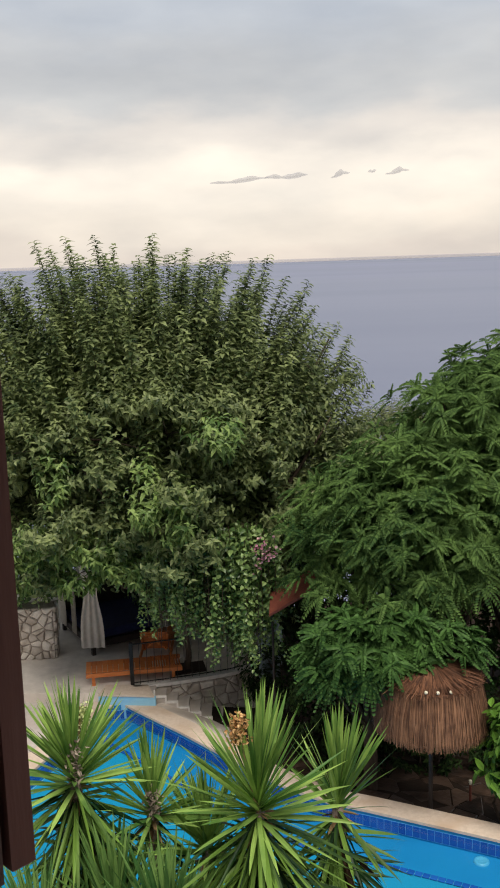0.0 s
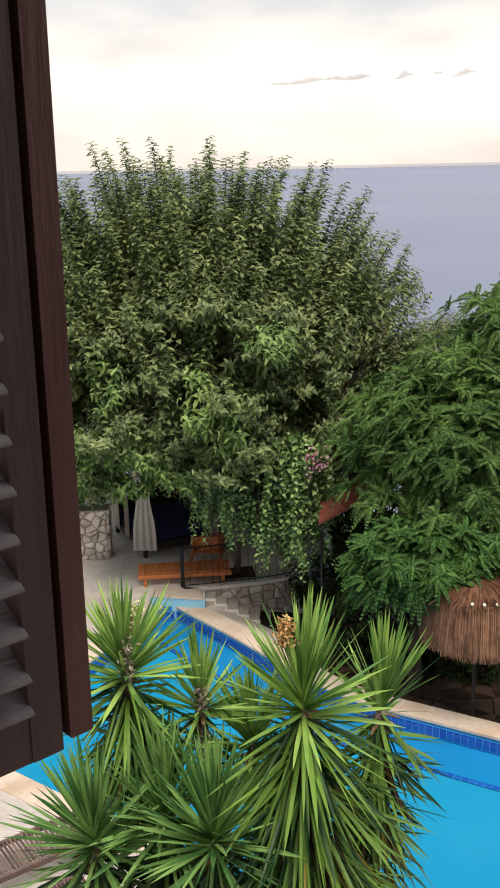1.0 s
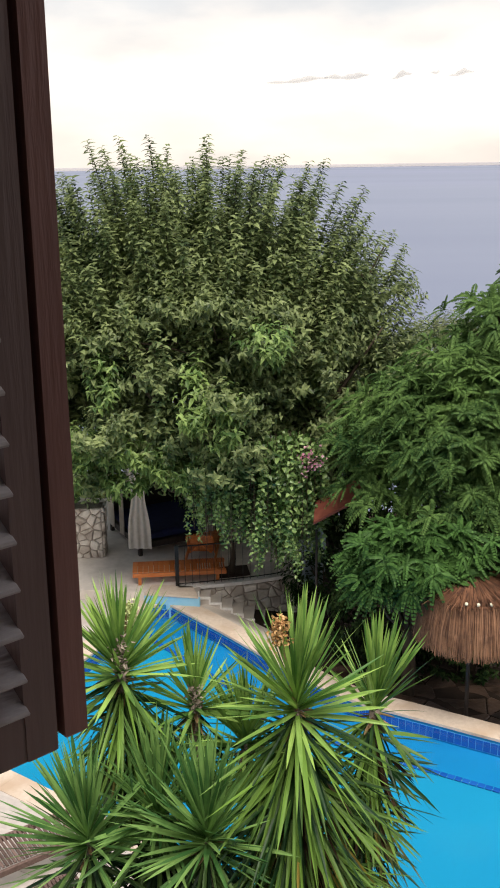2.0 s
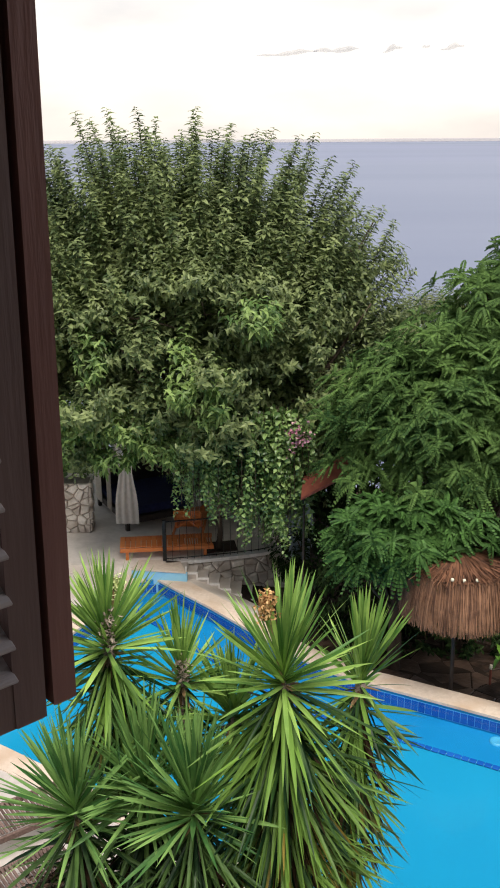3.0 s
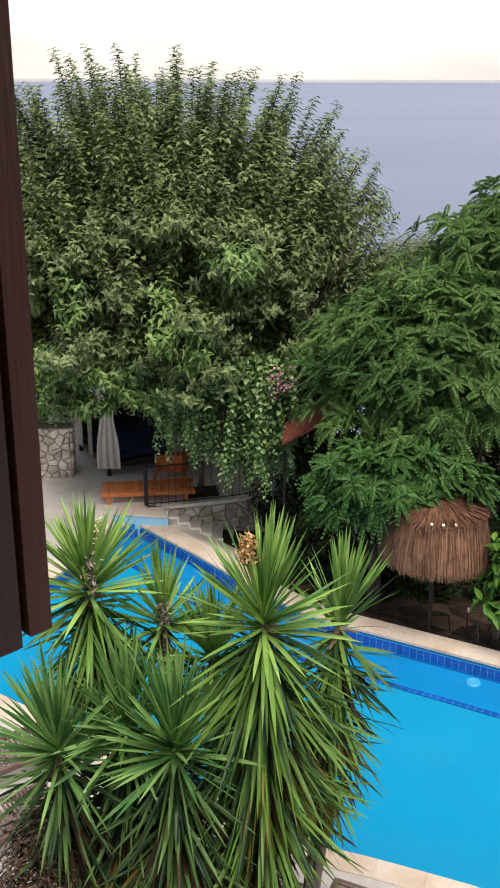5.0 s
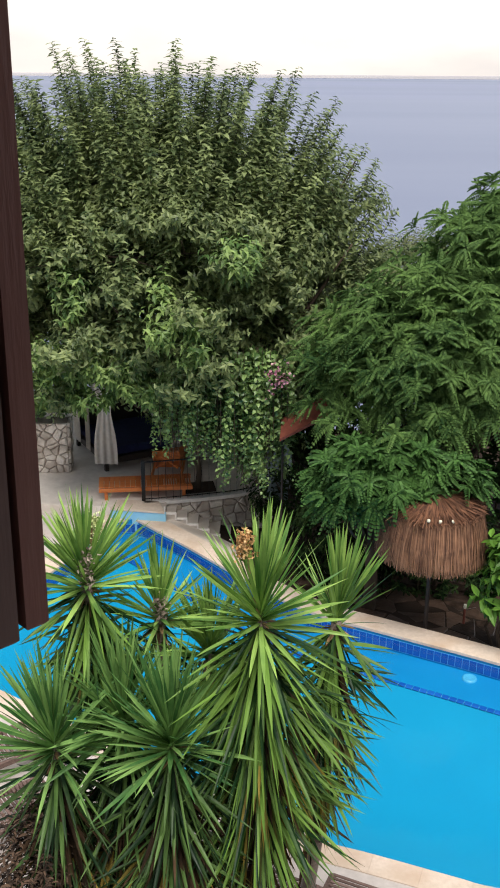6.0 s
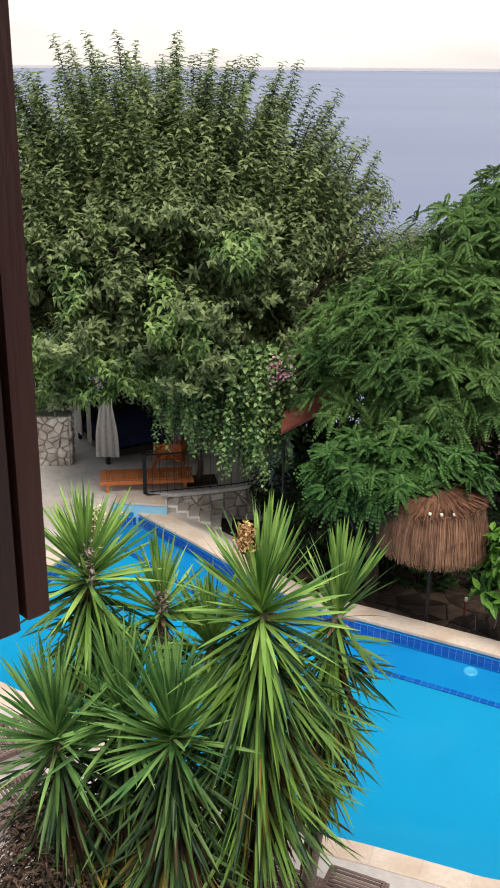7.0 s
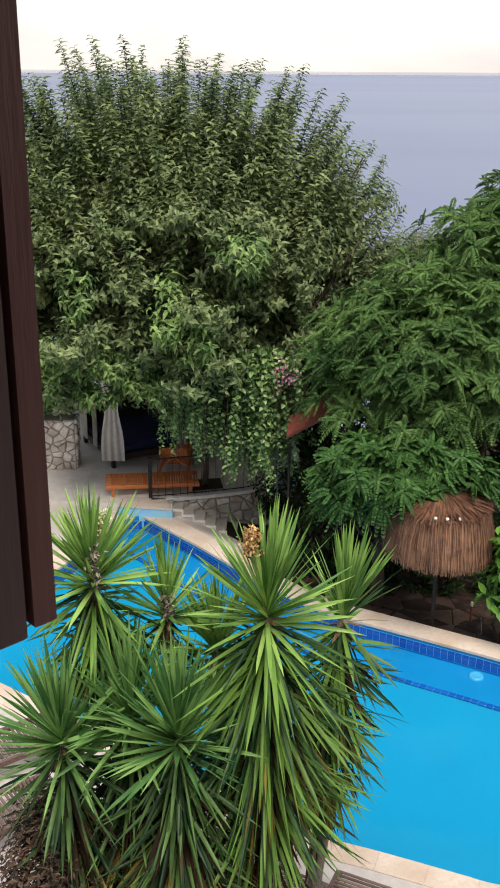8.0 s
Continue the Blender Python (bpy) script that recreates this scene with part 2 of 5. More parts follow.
gloss.inputs["Roughness"].default_value = 0.04
ripple = nn.new("ShaderNodeTexNoise")
ripple.inputs["Scale"].default_value, ripple.inputs["Detail"].default_value = 3.0, 3
rb = nn.new("ShaderNodeBump")
rb.inputs["Strength"].default_value, rb.inputs["Distance"].default_value = 0.12, 0.02
ll.new(ripple.outputs[0], rb.inputs["Height"])
ll.new(rb.outputs[0], gloss.inputs["Normal"])
fres = nn.new("ShaderNodeFresnel")
fres.inputs[0].default_value = 1.25
ll.new(rb.outputs[0], fres.inputs["Normal"])
wmix = nn.new("ShaderNodeMixShader")
ll.new(fres.outputs[0], wmix.inputs[0])
ll.new(tint.outputs[0], wmix.inputs[1])
ll.new(gloss.outputs[0], wmix.inputs[2])
ll.new(wmix.outputs[0], nn["Material Output"].inputs[0])


# ---- mesh helpers ----
class Geo:
    """Vertices and faces gathered for one mesh."""

    def __init__(self):
        self.v, self.f = [], []

    def add(self, verts, faces):
        k = len(self.v)
        self.v += [tuple(p) for p in verts]
        self.f += [tuple(i + k for i in face) for face in faces]
        return self

    def box(self, c, s, m=None, bevel=0.0):
        """A block with chamfered edges; m turns and moves it."""
        b = min(bevel, min(s) * 0.45)
        hx, hy, hz = s[0] / 2, s[1] / 2, s[2] / 2
        m = m or Matrix.Identity(4)
        if b <= 0:
            p = [(x, y, z) for x in (-hx, hx) for y in (-hy, hy) for z in (-hz, hz)]
            f = [(0, 1, 3, 2), (4, 6, 7, 5), (0, 4, 5, 1), (2, 3, 7, 6), (0, 2, 6, 4), (1, 5, 7, 3)]
        else:
            p, f = [], []
            ring = lambda w, d, z: [(-w, -d, z), (w, -d, z), (w, d, z), (-w, d, z)]
            for w, d, z in ((hx - b, hy - b, -hz), (hx, hy, -hz + b), (hx, hy, hz - b), (hx - b, hy - b, hz)):
                p += ring(w, d, z)
            for k in range(3):
                for i in range(4):
                    j = (i + 1) % 4
                    f.append((4 * k + i, 4 * k + j, 4 * k + 4 + j, 4 * k + 4 + i))
            f += [(3, 2, 1, 0), (12, 13, 14, 15)]
        return self.add([m @ (Vector(q) + Vector(c)) for q in p], f)

    def tube(self, pts, radii, n=6):
        pts = [Vector(p) for p in pts]
        if not hasattr(radii, "__len__"):
            radii = [radii] * len(pts)
        rings = []
        for i, p in enumerate(pts):
            d = (pts[min(i + 1, len(pts) - 1)] - pts[max(i - 1, 0)]).normalized()
            a = d.cross(Vector((0.31, 0.95, 0.07)) if abs(d.y) < 0.9 else Vector((1, 0, 0.1))).normalized()
            b = d.cross(a)
            rings += [p + radii[i] * (math.cos(t) * a + math.sin(t) * b) for t in (2 * math.pi * k / n for k in range(n))]
        f = [(n * i + k, n * i + (k + 1) % n, n * i + n + (k + 1) % n, n * i + n + k) for i in range(len(pts) - 1) for k in range(n)]
        f += [tuple(range(n - 1, -1, -1)), tuple(range(len(rings) - n, len(rings)))]
        return self.add(rings, f)

    def lathe(self, profile, n=24, c=(0, 0, 0)):
        v = [(c[0] + r * math.cos(2 * math.pi * k / n), c[1] + r * math.sin(2 * math.pi * k / n), c[2] + z) for r, z in profile for k in range(n)]
        f = [(n * i + k, n * i + (k + 1) % n, n * i + n + (k + 1) % n, n * i + n + k) for i in range(len(profile) - 1) for k in range(n)]
        return self.add(v, f)

    def prism(self, poly, z0, z1, bevel=0.0):
        n = len(poly)
        cx, cy = sum(p[0] for p in poly) / n, sum(p[1] for p in poly) / n
        ins = [(p[0] + (cx - p[0]) * bevel, p[1] + (cy - p[1]) * bevel) for p in poly]
        v = [(*p, z0) for p in poly] + [(*p, z1 - bevel * 0.12) for p in poly] + [(*p, z1) for p in ins]
        f = [(n * k + i, n * k + (i + 1) % n, n * k + n + (i + 1) % n, n * k + n + i) for k in range(2) for i in range(n)]
        f += [tuple(range(n - 1, -1, -1)), tuple(range(2 * n, 3 * n))]
        return self.add(v, f)

    def mesh(self, name, mat, smooth=False):
        me = bpy.data.meshes.new(name)
        me.from_pydata(self.v, [], self.f)
        me.materials.append(mat)
        if smooth:
            me.polygons.foreach_set("use_smooth", [True] * len(me.polygons))
        me.update()
        return me


def array_mesh(name, verts, faces, mat):
    me = bpy.data.meshes.new(name)
    me.from_pydata(verts.tolist(), [], faces.tolist())
    me.materials.append(mat)
    me.update()
    return me


def part(name, geo, mat, parent, label="", smooth=False):
    ob = new(name, geo if isinstance(geo, bpy.types.Mesh) else geo.mesh(name, mat, smooth))
    ob.parent = parent
    return tagged(ob, label)


def thing(name, loc=(0, 0, 0), turn=0.0, label="", category="", group="", kind=""):
    ob = new(name)
    ob.empty_display_size = 0.1
    ob.matrix_basis = pose(*loc, 0, 0, turn)
    return tagged(ob, label, category, group, kind)


def solid(name, geo, mat, label="", category="", group="", kind="", loc=(0, 0, 0), turn=0.0, smooth=False):
    ob = new(name, geo if isinstance(geo, bpy.types.Mesh) else geo.mesh(name, mat, smooth))
    ob.matrix_basis = pose(*loc, 0, 0, turn)
    return tagged(ob, label, category, group, kind)


def curve_through(ctrl, per=8, closed=True):
    """Catmull-Rom points through 2D control points."""
    out, n = [], len(ctrl)
    for i in range(n if closed else n - 1):
        g = lambda k: Vector(ctrl[k % n] if closed else ctrl[max(0, min(n - 1, k))])
        p0, p1, p2, p3 = g(i - 1), g(i), g(i + 1), g(i + 2)
        for s in range(per):
            t = s / per
            out.append(0.5 * (2 * p1 + (p2 - p0) * t + (2 * p0 - 5 * p1 + 4 * p2 - p3) * t * t + (3 * p1 - p0 - 3 * p2 + p3) * t ** 3))
    if not closed:
        out.append(Vector(ctrl[-1]))
    return out


def resample(pts, step, closed=True):
    pts = list(pts) + ([pts[0]] if closed else [])
    seg = [(b - a).length for a, b in zip(pts, pts[1:])]
    total = sum(seg)
    n = max(2, round(total / step))
    out, k, run = [], 0, 0.0
    for i in range(n if closed else n + 1):
        want = total * i / n
        while k < len(seg) - 1 and run + seg[k] < want:
            run += seg[k]
            k += 1
        out.append(pts[k].lerp(pts[k + 1], min(1.0, (want - run) / max(seg[k], 1e-9))))
    return out


def offset(pts, d):
    """Closed outline pushed outwards by d (the outline runs clockwise seen from above when d is outwards)."""
    n, out = len(pts), []
    for i in range(n):
        t = (pts[(i + 1) % n] - pts[i - 1]).normalized()
        out.append(pts[i] + Vector((-t.y, t.x)) * d)
    return out


def inside(x, y, poly):
    c, j = False, len(poly) - 1
    for i in range(len(poly)):
        (xi, yi), (xj, yj) = poly[i], poly[j]
        if (yi > y) != (yj > y) and x < (xj - xi) * (y - yi) / (yj - yi) + xi:
            c = not c
        j = i
    return c


def cells(w, h, size, rng, jitter=0.38, gap=0.012):
    """Irregular stone outlines that fill a w by h field, as polygons with a joint between them."""
    pts, rows = [], max(1, round(h / size))
    for r in range(-1, rows + 1):
        cols = max(1, round(w / (size * 1.25)))
        for c in range(-1, cols + 1):
            pts.append(((c + 0.5 + 0.5 * (r % 2) - 0.25 + rng.uniform(-jitter, jitter)) * w / cols, (r + 0.5 + rng.uniform(-jitter, jitter)) * h / rows))
    out = []
    for i, (px, py) in enumerate(pts):
        poly = [(0, 0), (w, 0), (w, h), (0, h)]
        for j, (qx, qy) in enumerate(pts):
            if i == j or abs(qx - px) + abs(qy - py) > size * 6:
                continue
            nx, ny = qx - px, qy - py
            ln = math.hypot(nx, ny)
            nx, ny = nx / ln, ny / ln
            lim = (px + qx) / 2 * nx + (py + qy) / 2 * ny - gap
            new_poly = []
            for a, b in zip(poly, poly[1:] + poly[:1]):
                da, db = a[0] * nx + a[1] * ny - lim, b[0] * nx + b[1] * ny - lim
                if da <= 0:
                    new_poly.append(a)
                if da * db < 0:
                    t = da / (da - db)
                    new_poly.append((a[0] + (b[0] - a[0]) * t, a[1] + (b[1] - a[1]) * t))
            poly = new_poly
            if len(poly) < 3:
                break
        if len(poly) >= 3 and abs(sum(a[0] * b[1] - b[0] * a[1] for a, b in zip(poly, poly[1:] + poly[:1]))) > size * size * 0.15:
            out.append(poly)
    return out


def unit(a):
    return a / np.maximum(np.linalg.norm(a, axis=-1, keepdims=True), 1e-9)


def leaf_arrays(P, D, U, L, W, fold=0.25, droop=0.18):
    """Folded, drooping, lance-shaped leaves: 8 vertices and 8 triangles each."""
    D = unit(D)
    S = unit(np.cross(D, U))
    N = np.cross(S, D)
    L, W = L[:, None], W[:, None]
    m1, m2 = P + D * L * 0.30 - N * L * droop * 0.05, P + D * L * 0.65 - N * L * droop * 0.40
    v = np.stack([P, m1 + S * W * 0.47 + N * W * fold, m1, m1 - S * W * 0.47 + N * W * fold,
                  m2 + S * W * 0.40 + N * W * fold * 0.8, m2, m2 - S * W * 0.40 + N * W * fold * 0.8, P + D * L - N * L * droop], 1)
    f = np.array([[0, 2, 1], [0, 3, 2], [1, 2, 4], [2, 5, 4], [2, 3, 5], [3, 6, 5], [4, 5, 7], [5, 6, 7]])
    return v.reshape(-1, 3), (f[None] + 8 * np.arange(len(P))[:, None, None]).reshape(-1, 3)


def leaflet_arrays(P, D, U, L, W, droop=0.15):
    """Narrow leaflets of a feathery leaf: 4 vertices and 2 triangles each."""
    D = unit(D)
    S = unit(np.cross(D, U))
    N = np.cross(S, D)
    L, W = L[:, None], W[:, None]
    mid = P + D * L * 0.45
    v = np.stack([P, mid + S * W / 2, P + D * L - N * L * droop, mid - S * W / 2], 1)
    f = np.array([[0, 2, 1], [0, 3, 2]])
    return v.reshape(-1, 3), (f[None] + 4 * np.arange(len(P))[:, None, None]).reshape(-1, 3)


def shoots(rs, base, direc, length, count, leaf, width, spread=1.0, droop=0.2, hang=0.25, taper=0.45, fold=0.25):
    """Leaves set in a spiral along straight shoots."""
    n = len(base)
    direc = unit(direc)
    ref = np.where(np.abs(direc[:, 2:3]) < 0.9, np.array([[0, 0, 1.0]]), np.array([[1.0, 0, 0]]))
    a = unit(np.cross(direc, ref))
    b = np.cross(direc, a)
    k = np.arange(count)
    s = (k[None] + rs.uniform(0.2, 0.9, (n, count))) / count
    ang = 2.4 * k[None] + rs.uniform(0, 6.28, (n, 1)) + rs.uniform(-0.4, 0.4, (n, count))
    rad = np.cos(ang)[..., None] * a[:, None] + np.sin(ang)[..., None] * b[:, None]
    P = base[:, None] + direc[:, None] * (s * length[:, None])[..., None]
    D = unit(direc[:, None] * rs.uniform(0.25, 0.6, (n, count, 1)) + spread * rad + np.array([0, 0, -hang]))
    U = unit(direc[:, None] * 0.7 + np.array([0, 0, 0.8]) + rs.normal(0, 0.25, (n, count, 3)))
    size = leaf * rs.uniform(0.7, 1.2, (n, count)) * (1.1 - taper * s)
    return leaf_arrays(P.reshape(-1, 3), D.reshape(-1, 3), U.reshape(-1, 3), size.ravel(), size.ravel() * width, fold=fold, droop=droop)


def join(arrays):
    v, f, k = [], [], 0
    for a, b in arrays:
        v.append(a)
        f.append(b + k)
        k += len(a)
    return np.concatenate(v), np.concatenate(f)


def lumps(rs, d, count=26, depth=0.2):
    """A crown's uneven outline: how far it reaches in each of the directions d."""
    c = unit(rs.normal(size=(count, 3)))
    amp = rs.uniform(-depth, depth, count)
    return 1 + (amp * np.exp(-7 * (1 - d @ c.T))).sum(1)


def limbs(geo, rs, root, top, spread, count, r0, levels=2):
    """Branches that fork from root towards a crown."""
    root, top = np.array(root), np.array(top)
    for i in range(count):
        end = top + rs.uniform(-1, 1, 3) * np.array(spread)
        bend = (root + end) / 2 + rs.uniform(-0.3, 0.3, 3) + np.array([0, 0, -0.25])
        pts = [root, root * 0.4 + bend * 0.6, bend, end * 0.6 + bend * 0.4, end]
        geo.tube(pts, [r0, r0 * 0.85, r0 * 0.65, r0 * 0.45, r0 * 0.2], 6)
        for j in range(levels):
            t = rs.uniform(0.35, 0.9)
            st = bend * (1 - t) + end * t
            tip = st + rs.normal(0, 1, 3) * np.array(spread) * 0.35 + np.array([0, 0, 0.3])
            geo.tube([st, (st + tip) / 2 + np.array([0, 0, 0.08]), tip], [r0 * 0.4, r0 * 0.28, r0 * 0.08], 5)


# ---- the ground, the sea, the pool ----
POOL = curve_through([(-2.74, 19.27), (-2.68, 19.23), (-2.1, 18.62), (-1.46, 17.95), (-0.55, 16.92), (0.35, 15.95), (1.09, 15.37), (1.81, 15.01), (2.73, 14.55), (3.87, 13.97), (5.6, 13.0),
                      (6.6, 11.4), (6.0, 9.4), (4.4, 8.9), (2.85, 9.14), (2.38, 9.29), (1.86, 9.48), (1.33, 9.67), (0.8, 9.855), (0.2, 10.22), (-0.4, 10.61), (-1.65, 11.41), (-4.08, 12.96), (-5.0, 13.6), (-5.4, 14.3), (-5.1, 15.2),
                      (-4.4, 16.2), (-3.85, 17.4), (-3.45, 18.5), (-3.26, 19.1), (-3.2, 19.2)], 6)
POOL = resample(POOL, 0.122)
POOL_XY = [(p.x, p.y) for p in POOL]
COPE_IN, COPE_OUT = offset(POOL, -0.02), offset(POOL, 0.42)
# the coping is narrower along the house side
COPE_OUT = [p.lerp(q, min(1.0, max(0.74, 0.74 + 0.13 * (p.y - 11.0)))) for p, q in zip(POOL, COPE_OUT)]
UNDER_COPE = [(p.x, p.y) for p in offset(POOL, 0.22)]


def garden_height(x, y):
    """Deck level beside the house, a lower bed beyond the pool, then the slope to the sea."""
    side = ((x + 2.72) * 5.29 + (y - 19.26) * 6.59) / 8.45  # metres beyond the pool's far edge line
    z = -0.08
    if side > 0.1:
        z = -0.30 - 0.10 * min(side, 4) - 0.28 * max(0.0, min(1.0, (1.2 - abs(x - 0.2)) / 1.2)) + 0.06 * noise.noise((x * 1.3, y * 1.3, 0))
    if y > 27:
        z -= 0.42 * (y - 27)
    if y < -8:
        z += 0.2 * (-8 - y)
    return max(z, -40.0)


def axis(lo, a, b, hi, fine, coarse):
    return list(np.arange(lo, a, coarse)) + list(np.arange(a, b, fine)) + list(np.arange(b, hi + 0.01, coarse))


gx, gy = axis(-80, -9, 9, 80, 0.2, 4.0), axis(-30, 6, 28, 130, 0.2, 3.0)
ground = Geo()
ground.v = [(x, y, garden_height(x, y)) for y in gy for x in gx]
W = len(gx)
for j in range(len(gy) - 1):
    for i in range(W - 1):
        cx, cy = (gx[i] + gx[i + 1]) / 2, (gy[j] + gy[j + 1]) / 2
        if not (-8 < cx < 8 and 8 < cy < 20.5 and inside(cx, cy, UNDER_COPE)):
            ground.f.append((j * W + i, j * W + i + 1, (j + 1) * W + i + 1, (j + 1) * W + i))
solid("ground", ground, M_SOIL, "damp garden soil falling away to the sea, tree shade darkened into its colour", "ground", kind="structure", smooth=True)

sea = Geo().add([(-4600, 60, -16), (4600, 60, -16), (4600, 4700, -16), (-4600, 4700, -16)], [(0, 1, 2, 3)])
solid("sea_water", sea, M_SEA, "calm lavender grey sea under an overcast sky", "sea", kind="structure")

pool = thing("pool", label="curved swimming pool with bright blue shell and cobalt tile band", category="swimming pool", kind="structure")
n = len(POOL)
# a shallow ledge with a tiled nose runs along the garden side; the floor falls gently to the middle
LEDGE = -0.34
FAR = [max(0.0, min(1.0, i * 0.122 / 0.5, (11.2 - i * 0.122) / 1.2)) for i in range(n)]


def ring_inside(far, near):
    """The pool's outline drawn in by far metres along the garden side and by near metres elsewhere, and whether each point lies on the garden side."""
    r = []
    for i, (p, f) in enumerate(zip(POOL, FAR)):
        t = (POOL[(i + 1) % n] - POOL[i - 1]).normalized()
        d = near + (far - near) * f
        q = p - Vector((-t.y, t.x)) * d
        if inside(q.x, q.y, POOL_XY) and min((q - o).length / max(near + (far - near) * g, 0.01) for o, g in zip(POOL, FAR)) > 0.93:
            r.append(q)
    return resample(r, 0.122)


def bridge(geo, outer, z0, inner_ring, z1):
    """Joins two rings of unlike length, each outer point to its nearest inner one."""
    base = len(geo.v)
    geo.v += [(p.x, p.y, z0) for p in outer] + [(p.x, p.y, z1) for p in inner_ring]
    near = [min(range(len(inner_ring)), key=lambda q: (inner_ring[q] - p).length_squared) for p in outer]
    m = len(outer)
    for i in range(m):
        j = (i + 1) % m
        step = (near[j] - near[i]) % len(inner_ring)
        run = [(near[i] + k) % len(inner_ring) for k in range(step + 1)] if step < len(inner_ring) // 2 else [near[i]]
        geo.f.append(tuple([base + j, base + i] + [base + m + k for k in run]))


inner, deep = ring_inside(0.88, 0.03), ring_inside(2.2, 1.2)
shell = Geo()
shell.v = [(p.x, p.y, 0.0) for p in POOL] + [(p.x, p.y, LEDGE) for p in POOL]
shell.f = [(i, (i + 1) % n, n + (i + 1) % n, n + i) for i in range(n)]
bridge(shell, POOL, LEDGE, inner, LEDGE)
part("shell", shell, M_POOL_DEEP, pool)
basin = Geo()
bridge(basin, inner, LEDGE - 0.004, deep, -0.50)
basin.f.append(tuple(len(inner) + k for k in range(len(deep) - 1, -1, -1)))
part("floor", basin, M_POOL, pool, smooth=True)
water = Geo().add([(p.x, p.y, -0.10) for p in POOL], [tuple(range(n - 1, -1, -1))])
pool_water = solid("pool_water", water, M_WATER, "clear still pool water", "water", kind="structure")
pool_water.visible_shadow = False

# coping slabs
cope_step = 5
for i in range(0, n - cope_step + 1, cope_step):
    ids = [(i + k) % n for k in range(cope_step + 1)]
    slab = Geo()
    a, b = [COPE_IN[k] for k in ids], [COPE_OUT[k] for k in ids]
    a[0], b[0] = a[0].lerp(a[1], 0.015), b[0].lerp(b[1], 0.015)
    ring = [(p.x, p.y) for p in a] + [(p.x, p.y) for p in reversed(b)]
    slab.prism(ring, -0.05, 0.0, 0.006)
    part("coping_stone", slab, M_COPING, pool)

# cobalt waterline tiles, one object each, and the line of tiles along the ledge's nose
grout = Geo()
gb = offset(POOL, -0.006)
grout.v = [(p.x, p.y, -0.10) for p in gb] + [(p.x, p.y, -0.31) for p in gb]
grout.f = [(i, (i + 1) % n, n + (i + 1) % n, n + i) for i in range(n)]
part("grout", grout, M_GROUT, pool)
tile_me = Geo().box((0, 0, 0), (0.112, 0.008, 0.185), None, 0.002).mesh("tile", M_BAND)
nose_me = Geo().box((0, 0, 0), (0.108, 0.110, 0.010), None, 0.002).mesh("nose_tile", M_BAND)
for i in range(n):
    p, q = POOL[i], POOL[(i + 1) % n]
    c, t = (p + q) / 2, (q - p).normalized()
    ob = new("tile", tile_me)
    ob.parent, ob.matrix_basis = pool, pose(c.x + t.y * 0.008, c.y - t.x * 0.008, -0.205, 0, 0, math.degrees(math.atan2(t.y, t.x)))
for p, q in zip(inner, inner[1:] + inner[:1]):
    c, t = (p + q) / 2, (q - p).normalized()
    if min((c - o).length for o in POOL) < 0.3:
        continue
    ob = new("nose_tile", nose_me)
    ob.parent, ob.matrix_basis = pool, pose(c.x, c.y, LEDGE + 0.006, 0, 0, math.degrees(math.atan2(t.y, t.x)))
lamp = Geo().lathe([(0.001, 0.030), (0.075, 0.026), (0.09, 0.034), (0.115, 0.030), (0.125, 0.0)], 24, (3.42, 13.99, LEDGE))
part("pool_lamp", lamp, M_POOL_LAMP, pool, "pale round underwater lamp", smooth=True)

# ---- terrace, steps, walls ----
rng = random.Random(7)
RAIL = resample(curve_through([(-2.62, 19.74), (-2.1, 19.86), (-1.12, 20.13), (-0.38, 20.42), (0.02, 20.85), (0.12, 21.6), (-0.1, 23.0)], 6, False), 0.16, False)
terrace_out = [(-14, 19.62), (-6.2, 19.62), (-3.3, 19.45), (-2.18, 19.2), (-2.12, 19.62)] + [(p.x, p.y) for p in RAIL[3:]] + [(-0.4, 27), (-14, 27)]
west = [(-14, 12.9), (-5.9, 12.9)] + [(p.x, p.y) for p in offset(POOL, 0.41) if p.x < -3.4 and p.y > 13.6] + [(-3.4, 19.75), (-14, 19.75)]
solid("west_deck", Geo().prism(west, -0.5, -0.008), M_DECK, "pale stone deck along the pool's end", "deck", kind="structure")
solid("terrace_floor", Geo().prism(terrace_out, -1.3, 0.2), M_TERRACE, "pale worn stone terrace floor", "terrace", kind="structure")
# raised end of the pool: tan edge slab with a pale blue face
solid("pool_end_slab", Geo().prism([(-3.3, 19.30), (-2.12, 19.16), (-2.30, 19.74), (-3.2, 19.80)], 0.19, 0.225, 0.02), M_COPING, "tan limestone slab at the pool's raised end", "slab", kind="structure")
solid("pool_end_face", Geo().prism([(-3.3, 19.32), (-2.10, 19.17), (-2.09, 19.24), (-3.3, 19.40)], -0.3, 0.188), M_POOL_PALE, "pale blue painted wall at the pool's end", "wall", kind="structure")

# steps down beside the terrace wall, edged with a stepped white stringer
stair = thing("garden_stair", label="short flight of pale stone steps with a white stepped edge beside the pool", category="stairs", kind="structure")
